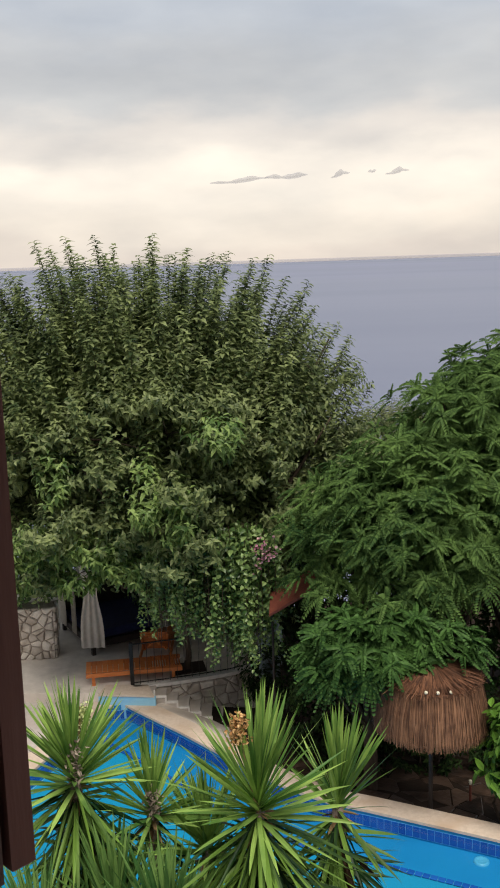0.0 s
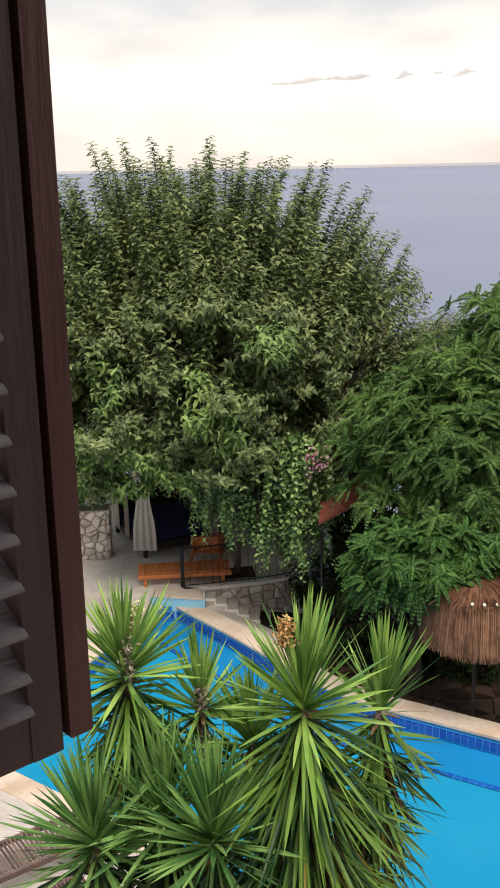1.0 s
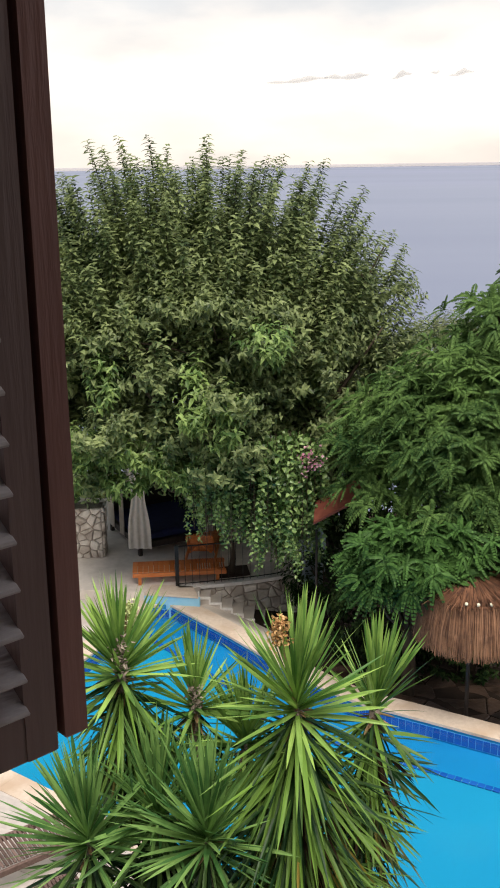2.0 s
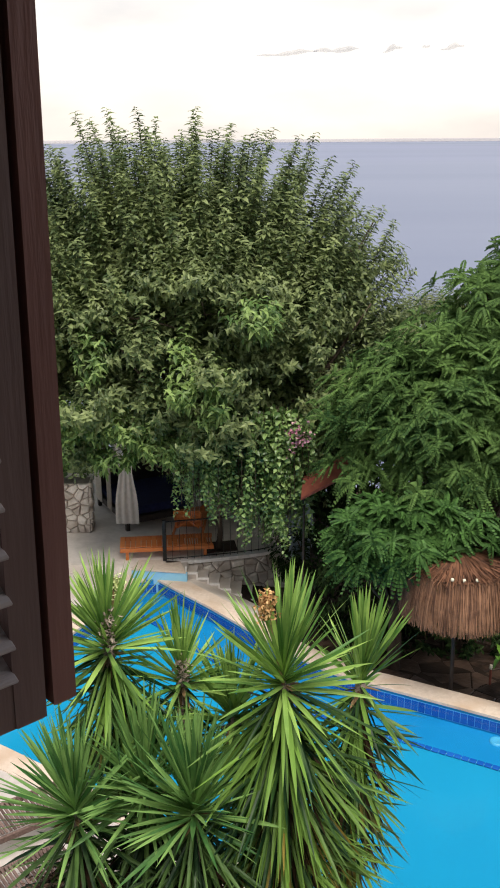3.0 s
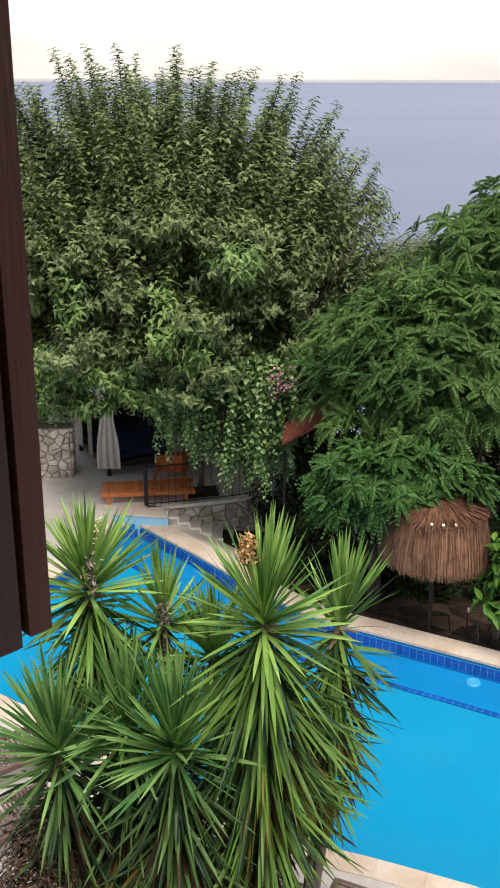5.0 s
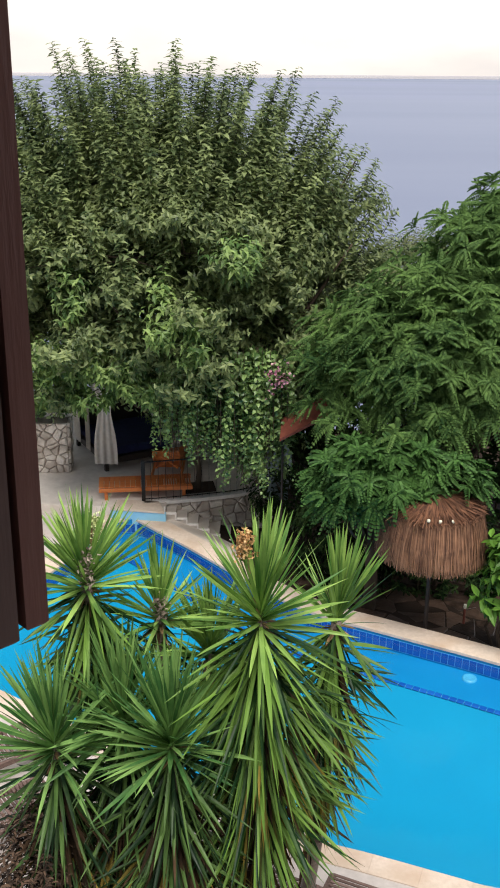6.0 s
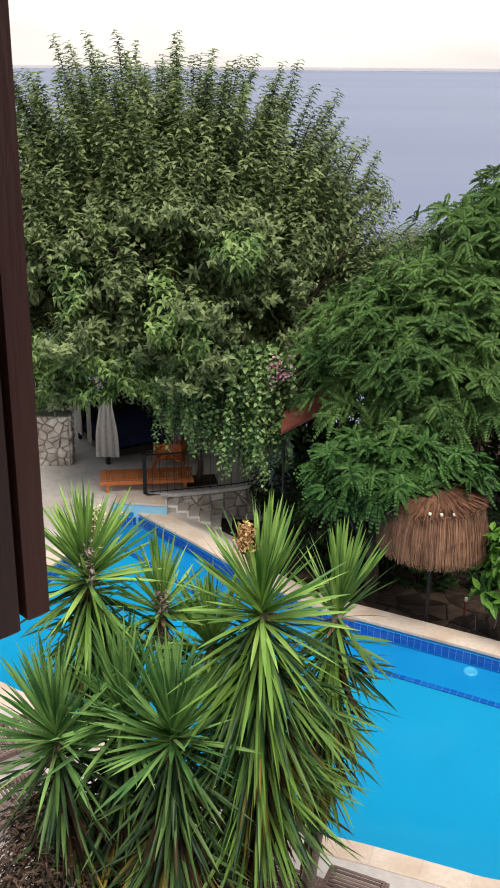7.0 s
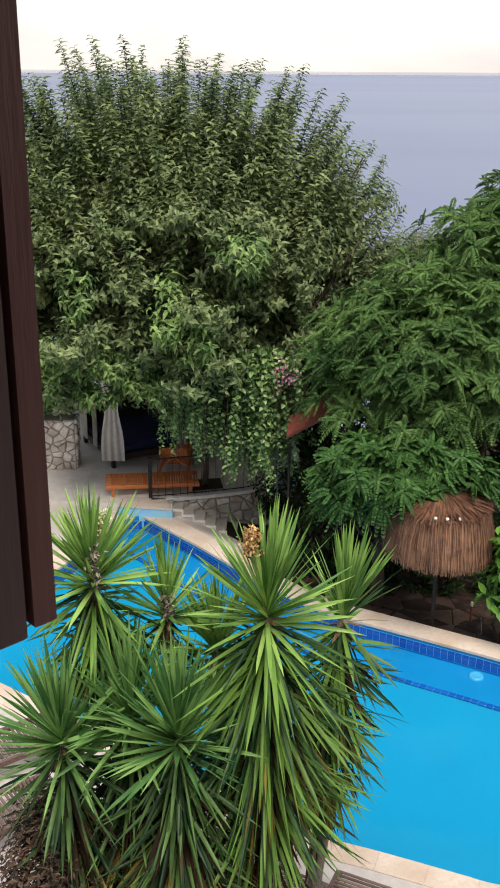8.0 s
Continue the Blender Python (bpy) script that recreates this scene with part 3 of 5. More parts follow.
for k in range(8):
    x, z = -2.03 + 0.235 * k, 0.10 - 0.125 * k
    y1 = 19.83 + 0.29 * (x + 2.1)
    part("step", Geo().prism([(x - 0.1175, 19.40), (x + 0.1175, 19.40), (x + 0.1175, y1), (x - 0.1175, y1)], z - 0.7, z, 0.004), M_TERRACE, stair)
    part("edge_trim", Geo().box((x, 19.36, z + 0.01), (0.24, 0.07, 0.045), None, 0.006), M_WHITE, stair)
    part("edge_trim", Geo().box((x - 0.105, 19.36, z + 0.095), (0.035, 0.069, 0.125), None, 0.006), M_WHITE, stair)
    part("stringer", Geo().box((x, 19.36, z - 0.37), (0.234, 0.05, 0.70)), M_TERRACE, stair)
# sloping apron between the coping and the stair
edge = [p for p in COPE_OUT if -2.2 < p.x < -0.45 and p.y > 16.5]
apron = Geo()
for p in edge:
    q = Vector((p.x + 0.15, 19.33, 0.02 - 0.42 * (p.x + 0.15 + 2.03)))
    apron.v += [(p.x, p.y, -0.012), (q.x, q.y, q.z), (p.x, p.y, -0.3), (q.x, q.y, q.z - 0.3)]
for k in range(len(edge) - 1):
    a, b = 4 * k, 4 * k + 4
    apron.f += [(a, a + 1, b + 1, b), (a + 2, b + 2, b + 3, a + 3), (a, b, b + 2, a + 2), (a + 1, a + 3, b + 3, b + 1)]
solid("stair_apron", apron, M_TERRACE, "pale stone apron sloping from the pool edge to the steps", "apron", kind="structure")

# curved retaining wall of rubble below the rail
ret = thing("retaining_wall", label="curved rubble stone retaining wall with pale cap", category="stone wall", kind="structure")
face = [Vector((p.x, p.y)) for p in RAIL]
lens = [0.0]
for a, b in zip(face, face[1:]):
    lens.append(lens[-1] + (b - a).length)


def along(s):
    """Point and outward way at s metres along the rail line."""
    k = max(i for i in range(len(face) - 1) if lens[i] <= max(s, 0.0))
    t = (face[k + 1] - face[k]).normalized()
    return face[k] + t * (s - lens[k]), Vector((t.y, -t.x))


core = Geo()
for s in np.arange(0, lens[-1] - 0.15, 0.15):
    (p, o), (q, o2) = along(s), along(s + 0.15)
    core.add([(p.x + o.x * 0.03, p.y + o.y * 0.03, -1.5), (q.x + o2.x * 0.03, q.y + o2.y * 0.03, -1.5), (q.x + o2.x * 0.03, q.y + o2.y * 0.03, 0.19), (p.x + o.x * 0.03, p.y + o.y * 0.03, 0.19)], [(0, 1, 2, 3)])
part("mortar", core, M_MORTAR, ret)


def stones(owner, w, z0, z1, size, place, seed, depth=0.05):
    """Rubble stones, each a bevelled block of its own, laid on a face given by place(s)."""
    r = random.Random(seed)
    for poly in cells(w, z1 - z0, size, r, jitter=0.45, gap=size * 0.05):
        cx, cz = sum(p[0] for p in poly) / len(poly), sum(p[1] for p in poly) / len(poly)
        g = Geo()
        d = depth * r.uniform(0.6, 1.2)
        ring = lambda k, out: [((lambda b: (b[0].x + b[1].x * out, b[0].y + b[1].y * out, z0 + cz + (p[1] - cz) * k))(place(cx + (p[0] - cx) * k))) for p in poly]
        m = len(poly)
        v = ring(1.0, 0.0) + ring(0.95, d * 0.62) + ring(0.70, d)
        f = [(m * k + i, m * k + (i + 1) % m, m * k + m + (i + 1) % m, m * k + m + i) for k in range(2) for i in range(m)] + [tuple(range(2 * m, 3 * m))]
        part("stone", g.add(v, f), M_STONE, owner)


stones(ret, 3.7, -1.25, 0.12, 0.21, lambda s: (lambda b: (b[0] + b[1] * 0.03, b[1]))(along(min(s, lens[-1] - 0.01))), 3)
cap = Geo()
for s in np.arange(0, lens[-1] - 0.2, 0.2):
    (p, o), (q, o2) = along(s), along(s + 0.195)
    cap.prism([(p.x - o.x * 0.12, p.y - o.y * 0.12), (q.x - o2.x * 0.12, q.y - o2.y * 0.12), (q.x + o2.x * 0.11, q.y + o2.y * 0.11), (p.x + o.x * 0.11, p.y + o.y * 0.11)][::-1], 0.15, 0.225, 0.01)
part("cap", cap, M_WHITE, ret, "pale stone cap")

# iron railing
rail = thing("iron_railing", label="black wrought iron railing round the terrace edge", category="railing")
post = Geo().box((-2.63, 19.76, 0.68), (0.075, 0.075, 0.96), None, 0.01)
part("post", post, M_IRON, rail)
part("top_rail", Geo().tube([(p.x, p.y, 1.13) for p in RAIL[:19]], 0.019, 6), M_IRON, rail)
part("bottom_rail", Geo().tube([(p.x, p.y, 0.27) for p in RAIL[:19]], 0.014, 6), M_IRON, rail)
for p in RAIL[1:19]:
    part("bar", Geo().tube([(p.x, p.y, 0.22), (p.x, p.y, 1.13)], 0.0065, 5), M_IRON, rail)

# stone pier beside the daybed
pier = thing("stone_pier", (-5.05, 21.35, 0.2), 4, "pale rubble stone pier", "stone wall")
part("core", Geo().box((0, 0.25, 0.6), (0.98, 0.5, 1.2)), M_MORTAR, pier)
stones(pier, 0.98, 0.0, 1.22, 0.17, lambda s: (Vector((s - 0.49, 0.0)), Vector((0, -1))), 11, 0.06)
stones(pier, 0.5, 0.0, 1.22, 0.17, lambda s: (Vector((0.49, s)), Vector((1, 0))), 12, 0.06)


# ---- furniture ----
def lounger(name, loc, turn, mat, label, group, back_up=0.0, slats=16, slat_w=0.055):
    """Slatted wooden sun lounger, 2 m long along x; the back is at the +x end."""
    t = thing(name, loc, turn, label, "sun lounger", group)
    for y in (-0.33, 0.33):
        part("side_rail", Geo().box((0.02, y, 0.31), (2.04, 0.045, 0.09), None, 0.008), mat, t)
    for x in (-0.85, 0.85):
        for y in (-0.28, 0.28):
            part("leg", Geo().box((x, y, 0.14), (0.07, 0.06, 0.28), None, 0.008), mat, t)
    for k in range(slats):
        part("slat", Geo().box((-0.95 + 1.27 * k / (slats - 1), 0, 0.365), (slat_w, 0.60, 0.02), None, 0.004), mat, t)
    back = thing("backrest")
    back.parent = t
    back.matrix_basis = pose(0.36, 0, 0.36, 0, -back_up, 0)
    for y in (-0.29, 0.29):
        part("back_rail", Geo().box((0.33, y, -0.02), (0.68, 0.04, 0.06), None, 0.006), mat, back)
    for k in range(12):
        part("back_slat", Geo().box((0.03 + 0.60 * k / 11, 0, 0.02), (0.036, 0.58, 0.02), None, 0.004), mat, back)
    if back_up:
        # crossed struts hold the raised back
        for turn_x in (-38, 38):
            part("strut", Geo().box((0, 0, 0), (0.03, 0.62, 0.035), pose(0.62, 0, 0.62, turn_x, 0, 0), 0.005), mat, t)
    return t


lounger("wooden_lounger", (-2.66, 20.22, 0.13), 8, M_ORANGE_WOOD, "orange oiled wooden lounger lying flat on the terrace", "terrace loungers", 0, 12, 0.104)
lounger("wooden_lounger", (-2.22, 21.45, 0.13), -90, M_ORANGE_WOOD, "orange oiled wooden lounger with raised slatted back on the terrace", "terrace loungers", 52, 12, 0.104)
lounger("slatted_lounger", (-3.75, 11.0, 0.0), 38, M_BROWN_WOOD, "grey-brown slatted wooden sun lounger on the pool deck", "pool loungers", 0, 24, 0.036)
lounger("slatted_lounger", (-3.5, 9.69, 0.0), 38, M_BROWN_WOOD, "grey-brown slatted wooden sun lounger on the pool deck", "pool loungers", 0, 24, 0.036)
lounger("slatted_lounger", (0.74, 7.90, 0.0), 67, M_BROWN_WOOD, "grey-brown slatted wooden sun lounger under the yucca", "pool loungers", 0, 24, 0.036)
lounger("slatted_lounger", (0.0, 7.95, 0.0), 67, M_BROWN_WOOD, "grey-brown slatted wooden sun lounger behind the yucca", "pool loungers", 0, 24, 0.036)

# canopied daybed
bed = thing("canopy_daybed", (-3.36, 22.80, 0.2), 30, "dark wooden canopy daybed with navy mattress and white curtains", "daybed")
part("base", Geo().box((0, 0, 0.24), (2.0, 2.0, 0.16), None, 0.015), M_DARKWOOD, bed)
part("mattress", Geo().box((0, 0, 0.43), (1.9, 1.9, 0.20), None, 0.05), M_NAVY, bed)
part("canopy", Geo().box((0, 0, 2.22), (2.1, 2.1, 0.08), None, 0.02), M_DARKWOOD, bed)
for x in (-0.96, 0.96):
    for y in (-0.96, 0.96):
        part("post", Geo().box((x, y, 1.1), (0.09, 0.09, 2.2), None, 0.01), M_DARKWOOD, bed)
part("headboard", Geo().box((0, 0.94, 0.85), (1.85, 0.05, 0.7), None, 0.01), M_DARKWOOD, bed)


def curtain(x, y, wide, turn, flare):
    g, cols, lv = Geo(), 26, 9
    for j in range(lv):
        z = 2.18 - 1.98 * j / (lv - 1)
        tie = 1.0 - 0.45 * math.exp(-((z - 1.55) / 0.55) ** 2) if flare else 1.0
        for i in range(cols):
            u = i / (cols - 1) - 0.5
            g.v.append((u * wide * tie, 0.02 * tie * math.sin(u * 21 + 0.9 * math.sin(2.3 * z)), z))
    g.f = [(j * cols + i, j * cols + i + 1, (j + 1) * cols + i + 1, (j + 1) * cols + i) for j in range(lv - 1) for i in range(cols - 1)]
    m = pose(x, y, 0, 0, 0, turn)
    g.v = [tuple(m @ Vector(p)) for p in g.v]
    part("curtain", g, M_CURTAIN, bed, "tied white curtain", smooth=True)


curtain(-0.98, -1.02, 0.55, -30, True)
curtain(0.95, -1.02, 0.50, 0, True)
curtain(-1.02, 0.85, 0.50, 90, True)
curtain(0.2, 1.0, 1.5, 0, False)
curtain(-1.01, 0.1, 0.30, 90, False)

# thatched parasol
umb = thing("thatched_parasol", (2.85, 15.2, -0.65), 0, "reed-thatched parasol with a long brown fringe", "parasol")
part("pole", Geo().tube([(0, 0, 0), (0, 0, 3.1)], 0.035, 10), M_DARKWOOD, umb)
rs = np.random.RandomState(5)


def strands(count, r0, z0, r1, z1, width, wob, mat, name, label=""):
    a = rs.uniform(0, 2 * math.pi, count)
    ra, rb = r0 + rs.normal(0, wob, count), r1 + rs.normal(0, wob, count)
    za, zb = z0 + rs.normal(0, 0.02, count), z1 + rs.uniform(-0.07, 0.07, count)
    w = width * rs.uniform(0.6, 1.3, count)
    tang = np.stack([-np.sin(a), np.cos(a), 0 * a], 1)
    aim = np.stack([np.cos(a), np.sin(a), 0 * a], 1)
    k = (a + rs.normal(0, 0.03, count))
    aim2 = np.stack([np.cos(k), np.sin(k), 0 * a], 1)
    up, dn = aim * ra[:, None], aim2 * rb[:, None]
    up[:, 2], dn[:, 2] = za, zb
    md = (up + dn) / 2 + aim * 0.02
    v = np.stack([up - tang * w[:, None] * 0.5, up + tang * w[:, None] * 0.5, md + tang * w[:, None] * 0.5 + aim * 0.006, md - tang * w[:, None] * 0.5 + aim * 0.006, dn + tang * w[:, None] * 0.25, dn - tang * w[:, None] * 0.25], 1).reshape(-1, 3)
    f = (np.array([[0, 1, 2, 3], [3, 2, 4, 5]])[None] + 6 * np.arange(count)[:, None, None]).reshape(-1, 4)
    ob = part(name, array_mesh(name, v, f, mat), mat, umb, label)
    ob["kind"] = "stuff"


part("underlayer", Geo().lathe([(0.03, 3.12), (0.40, 3.02), (0.75, 2.89), (0.80, 2.7), (0.87, 2.2)], 28), M_THATCH_TOP, umb)
strands(2600, 0.78, 2.90, 0.93, 2.06, 0.011, 0.02, M_THATCH, "fringe", "hanging brown reed fringe")
strands(2200, 0.06, 3.13, 0.82, 2.90, 0.011, 0.03, M_THATCH_TOP, "thatch_top")
strands(900, 0.45, 3.03, 0.70, 2.95, 0.016, 0.14, M_THATCH_TOP, "loose_thatch")
part("binding_rope", Geo().tube([(0.795 * math.cos(t), 0.795 * math.sin(t), 2.90) for t in np.linspace(0, 6.2832, 40)], 0.022, 6), M_THATCH_TOP, umb)
for t in (-1.85, -1.62, -1.36):
    part("knob", Geo().lathe([(0.001, 0.03), (0.022, 0.022), (0.03, 0.0), (0.022, -0.022), (0.001, -0.03)], 8, (0.80 * math.cos(t), 0.80 * math.sin(t), 2.96)), M_LAMP, umb, "small pale knob")

# small red garden tap with a white head
tap = thing("garden_tap", (3.66, 15.83, -0.62), 0, "slim dark red standpipe with a white head", "garden tap")
part("pipe", Geo().tube([(0, 0, 0), (0, 0, 0.55)], 0.022, 8), M_REDROOF, tap)
part("head", Geo().lathe([(0.001, 0.64), (0.025, 0.63), (0.03, 0.58), (0.02, 0.54)], 10), M_LAMP, tap)

# wet flagstones on the bed between the pool and the parasol
path = thing("flagstone_path", label="wet irregular flagstones on the garden bed, darkened for the tree shade", category="paving", kind="structure")
fr = random.Random(21)
for poly in cells(7.0, 3.4, 0.42, fr, jitter=0.48, gap=0.015):
    ang = radians(-30)
    pts = [(0.2 + x * math.cos(ang) - y * math.sin(ang), 16.75 + x * math.sin(ang) + y * math.cos(ang)) for x, y in poly]
    cx, cy = sum(p[0] for p in pts) / len(pts), sum(p[1] for p in pts) / len(pts)
    if inside(cx, cy, [(p.x, p.y) for p in offset(POOL, 0.75)]) or fr.random() < 0.2:
        continue
    z = garden_height(cx, cy)
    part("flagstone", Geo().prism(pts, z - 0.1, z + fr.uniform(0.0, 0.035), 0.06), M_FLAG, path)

# red sloping awning, grey-blue covered pot behind the rail
aw = thing("red_awning", (0.60, 17.75, -0.65), 0, "faded red sloping awning half hidden by leaves", "awning")
top = [(-0.33, -0.30, 3.20), (0.60, -0.30, 3.72), (0.66, 0.40, 3.90), (-0.28, 0.40, 3.38)]
part("cloth", Geo().add(top + [(x, y, z - 0.05) for x, y, z in top], [(0, 1, 2, 3), (7, 6, 5, 4), (0, 4, 5, 1), (1, 5, 6, 2), (2, 6, 7, 3), (3, 7, 4, 0)]), M_REDROOF, aw)
for x, y, z in top[2:]:
    part("pole", Geo().tube([(x * 0.92, y * 0.92, -0.1), (x * 0.92, y * 0.92, z - 0.06)], 0.025, 6), M_DARKWOOD, aw)
solid("glazed_jar", Geo().lathe([(0.001, 0.0), (0.20, 0.02), (0.27, 0.45), (0.31, 0.95), (0.29, 1.35), (0.20, 1.55), (0.10, 1.60), (0.12, 1.66), (0.001, 1.66)], 16), M_GREYBLUE, "grey-blue glazed jar behind the railing", "jar", loc=(0.30, 20.7, -0.35), smooth=True)

# planting square in the terrace
solid("planting_bed", Geo().prism([(-1.78, 20.18), (-1.08, 20.38), (-1.18, 20.92), (-1.88, 20.76)], 0.19, 0.235, 0.04), M_SOIL, "square of dark soil round the tree's foot", "planting bed", kind="structure")

# ---- trees ----
rs = np.random.RandomState(11)
CROWN_C, CROWN_R = np.array([-1.95, 21.4, 5.0]), np.array([4.3, 3.7, 3.6])
tree = thing("plum_tree", (-1.52, 20.5, 0.2), 0, "broad leafy green tree with upright leafy shoots", "tree")
TB = np.array([-1.52, 20.5, 0.2])
wood = Geo()
wood.tube([(0, 0, -0.1), (0.05, 0.0, 0.4), (0.02, 0.05, 0.9), (0.16, 0.1, 1.5), (0.1, 0.15, 2.0), (0.3, 0.3, 2.8)], [0.085, 0.060, 0.052, 0.055, 0.065, 0.07], 10)
limbs(wood, rs, (0.12, 0.05, 1.6), (0.4, 0.5, 5.2), (3.2, 2.8, 2.2), 16, 0.075, 3)
part("trunk", wood, M_BARK, tree, smooth=True)


def dome(dx, dy):
    """Height of the plum crown's top over a point of its plan."""
    return 9.28 - 2.9 * (np.sqrt(dx ** 2 + (1.40 * dy) ** 2) / 5.3) ** 3.2


TOP = np.array([-2.4, 21.4, 0.0])
sh = []
# upright leafy columns all over the crown, fanning outwards; a few leaders stand clear of the rest as spires
m = 215
k = np.arange(m)
ta = (np.sqrt((k + 0.5) / m) * np.stack([np.cos(2.39996 * k), np.sin(2.39996 * k)])).T + rs.normal(0, 0.03, (m, 2))
dx, dy = ta[:, 0] * 5.3, ta[:, 1] * 3.75
lean = unit(np.stack([dx * 0.12, dy * 0.12, 1 + 0 * dx], 1) + rs.normal(0, 0.045, (m, 3)))
leader = (k % 5 == 0) & (np.hypot(ta[:, 0], ta[:, 1]) < 0.92)
tips = TOP + np.stack([dx, dy, dome(dx, dy) + np.where(leader, rs.uniform(0.08, 0.40, m), rs.uniform(-0.48, 0.02, m))], 1)
tall = rs.uniform(2.4, 3.3, m)
foot = tips - lean * tall[:, None]
for off, drop, count in ((0.0, 0.0, 96), (0.025, 0.10, 66), (0.07, 0.35, 66), (0.10, 0.60, 60), (0.13, 0.90, 60), (0.15, 1.30, 54)):
    few = np.hypot(ta[:, 0], ta[:, 1]) < (1.0 if drop < 0.7 else 0.88)
    side = rs.normal(0, 1, (m, 3)) * np.array([off, off, 0.0]) - lean * (drop * rs.uniform(0.7, 1.35, m))[:, None]
    sh.append(shoots(rs, (foot - TB + side)[few], (lean + rs.normal(0, 0.05, (m, 3)) * (off > 0.03))[few], tall[few], count, 0.170, 0.60, spread=1.0, hang=-0.35, droop=0.80, taper=0.30, fold=0.16))
# clumps round the lower crown, each a spray of leafy shoots, with gaps between them
gold = np.arange(250)
cz = 1 - 2 * (gold + 0.5) / 250
cd = unit(np.stack([np.sqrt(1 - cz ** 2) * np.cos(2.39996 * gold), np.sqrt(1 - cz ** 2) * np.sin(2.39996 * gold), cz], 1) + rs.normal(0, 0.09, (250, 3)))
cd = cd[(cd[:, 2] > -0.62) & (cd[:, 2] < 0.45) & (cd[:, 1] < 0.6)]
for d in cd:
    c0 = CROWN_C + d * CROWN_R * rs.uniform(0.62, 1.06)
    cnt = 20
    q = unit(rs.normal(size=(cnt, 3)))
    wide = rs.uniform(0.22, 0.42)
    P = c0 + q * np.array([wide * 1.2, wide * 1.2, wide * 0.55]) * rs.uniform(0.3, 1.0, (cnt, 1))
    sh.append(shoots(rs, P - TB, q * 0.8 + d * 0.5 + np.array([0, 0, 0.5]), rs.uniform(0.30, 0.55, cnt), 14, 0.160, 0.54, spread=1.1, hang=-0.05, droop=0.55))
# leaves inside the crown
P = CROWN_C + unit(rs.normal(size=(1700, 3))) * CROWN_R * np.array([0.74, 0.68, 0.72]) * rs.uniform(0.25, 1, (1700, 1)) ** 0.5
P = P[P[:, 2] > 2.6]
sh.append(shoots(rs, P - TB, P - CROWN_C + rs.normal(0, 0.9, P.shape), rs.uniform(0.5, 0.9, len(P)), 9, 0.20, 0.55))
ang, q = rs.uniform(0, 2 * math.pi, 900), np.sqrt(rs.uniform(0, 0.8, 900))
dx, dy = 5.0 * q * np.cos(ang), 3.68 * q * np.sin(ang)
P = TOP + np.stack([dx, dy, dome(dx, dy) - rs.uniform(1.5, 3.0, 900)], 1)
sh.append(shoots(rs, P - TB, rs.normal(0, 0.5, P.shape) + np.array([0, 0, 0.8]), rs.uniform(0.6, 1.0, 900), 12, 0.17, 0.52))
v, f = join(sh)
part("crown", array_mesh("crown", v, f, M_LEAF), M_LEAF, tree)
tw = Geo()
for p, q, h in zip(foot - TB, lean, tall):
    tw.tube([p - q * 0.3, p + q * h * 0.9], [0.014, 0.005], 4)
tagged(part("twig", tw, M_BARK, tree), kind="stuff")
# lighter low branches that hang towards the pool
low = []
for cx, cy, cz, rx, rz, cnt in ((-3.3, 19.2, 3.40, 1.0, 0.30, 110), (-4.4, 19.3, 3.35, 0.6, 0.3, 70), (-1.95, 18.4, 4.55, 0.16, 0.75, 34), (-1.3, 18.3, 4.15, 0.18, 0.65, 36),
                                (-3.7, 18.9, 4.85, 0.22, 0.6, 36), (-3.5, 19.3, 2.65, 0.35, 0.2, 36), (-2.5, 19.2, 2.95, 0.5, 0.25, 60), (-4.4, 19.4, 2.75, 0.5, 0.25, 55), (-0.55, 18.4, 5.6, 0.4, 0.3, 45)):
    c = np.array([cx, cy, cz])
    d = unit(rs.normal(size=(cnt, 3)))
    P = c + d * np.array([rx, 0.5, rz]) * rs.uniform(0.4, 1, (cnt, 1)) + np.array([0, -0.45, 0.1])
    low.append(shoots(rs, P - TB, d * 0.6 + np.array([0, -0.4, 0.75]), rs.uniform(0.3, 0.55, cnt), 9, 0.19, 0.42, hang=0.15, droop=0.45))
v, f = join(low)
part("low_foliage", array_mesh("low_foliage", v, f, M_LEAF_YOUNG), M_LEAF_YOUNG, tree, "lighter young leaves")

rs = np.random.RandomState(12)
# climbing plant that hangs from the tree over the rail
vine = thing("climbing_plant", (-0.4, 20.6, 0.2), 0, "round-leaved climber hanging in dark green strands", "climbing plant")
VB = np.array([-0.4, 20.6, 0.2])
vs, stems = [], Geo()
for x, y, ztop, zbot, wide, cnt in ((-1.82, 18.5, 3.6, 1.85, 0.15, 60), (-1.35, 18.6, 3.8, 2.55, 0.25, 50), (-0.72, 18.3, 3.8, 1.80, 0.28, 120), (-0.22, 18.3, 3.8, 1.40, 0.20, 100), (0.0, 18.4, 3.6, 1.90, 0.17, 50), (0.25, 18.3, 3.6, 2.55, 0.14, 36)):
    for _ in range(cnt):
        px, py = x + rs.normal(0, wide), y + rs.normal(0, 0.18)
        zt, zb = ztop + rs.uniform(-0.2, 0.3), zbot + rs.uniform(-0.15, 0.9)
        vs.append(shoots(rs, np.array([[px, py, zt]]) - VB, np.array([[rs.normal(0, 0.16), rs.normal(0, 0.10), -1.0]]), np.array([zt - zb]), max(8, int((zt - zb) * 22)), 0.120, 0.88, spread=1.5, hang=0.2, droop=0.35))
        stems.tube([np.array([px, py, zt]) - VB, np.array([px, py, zb]) - VB], 0.006, 4)
v, f = join(vs)
part("leaves", array_mesh("leaves", v, f, M_VINE), M_VINE, vine)
tagged(part("stem", stems, M_BARK, vine), kind="stuff")


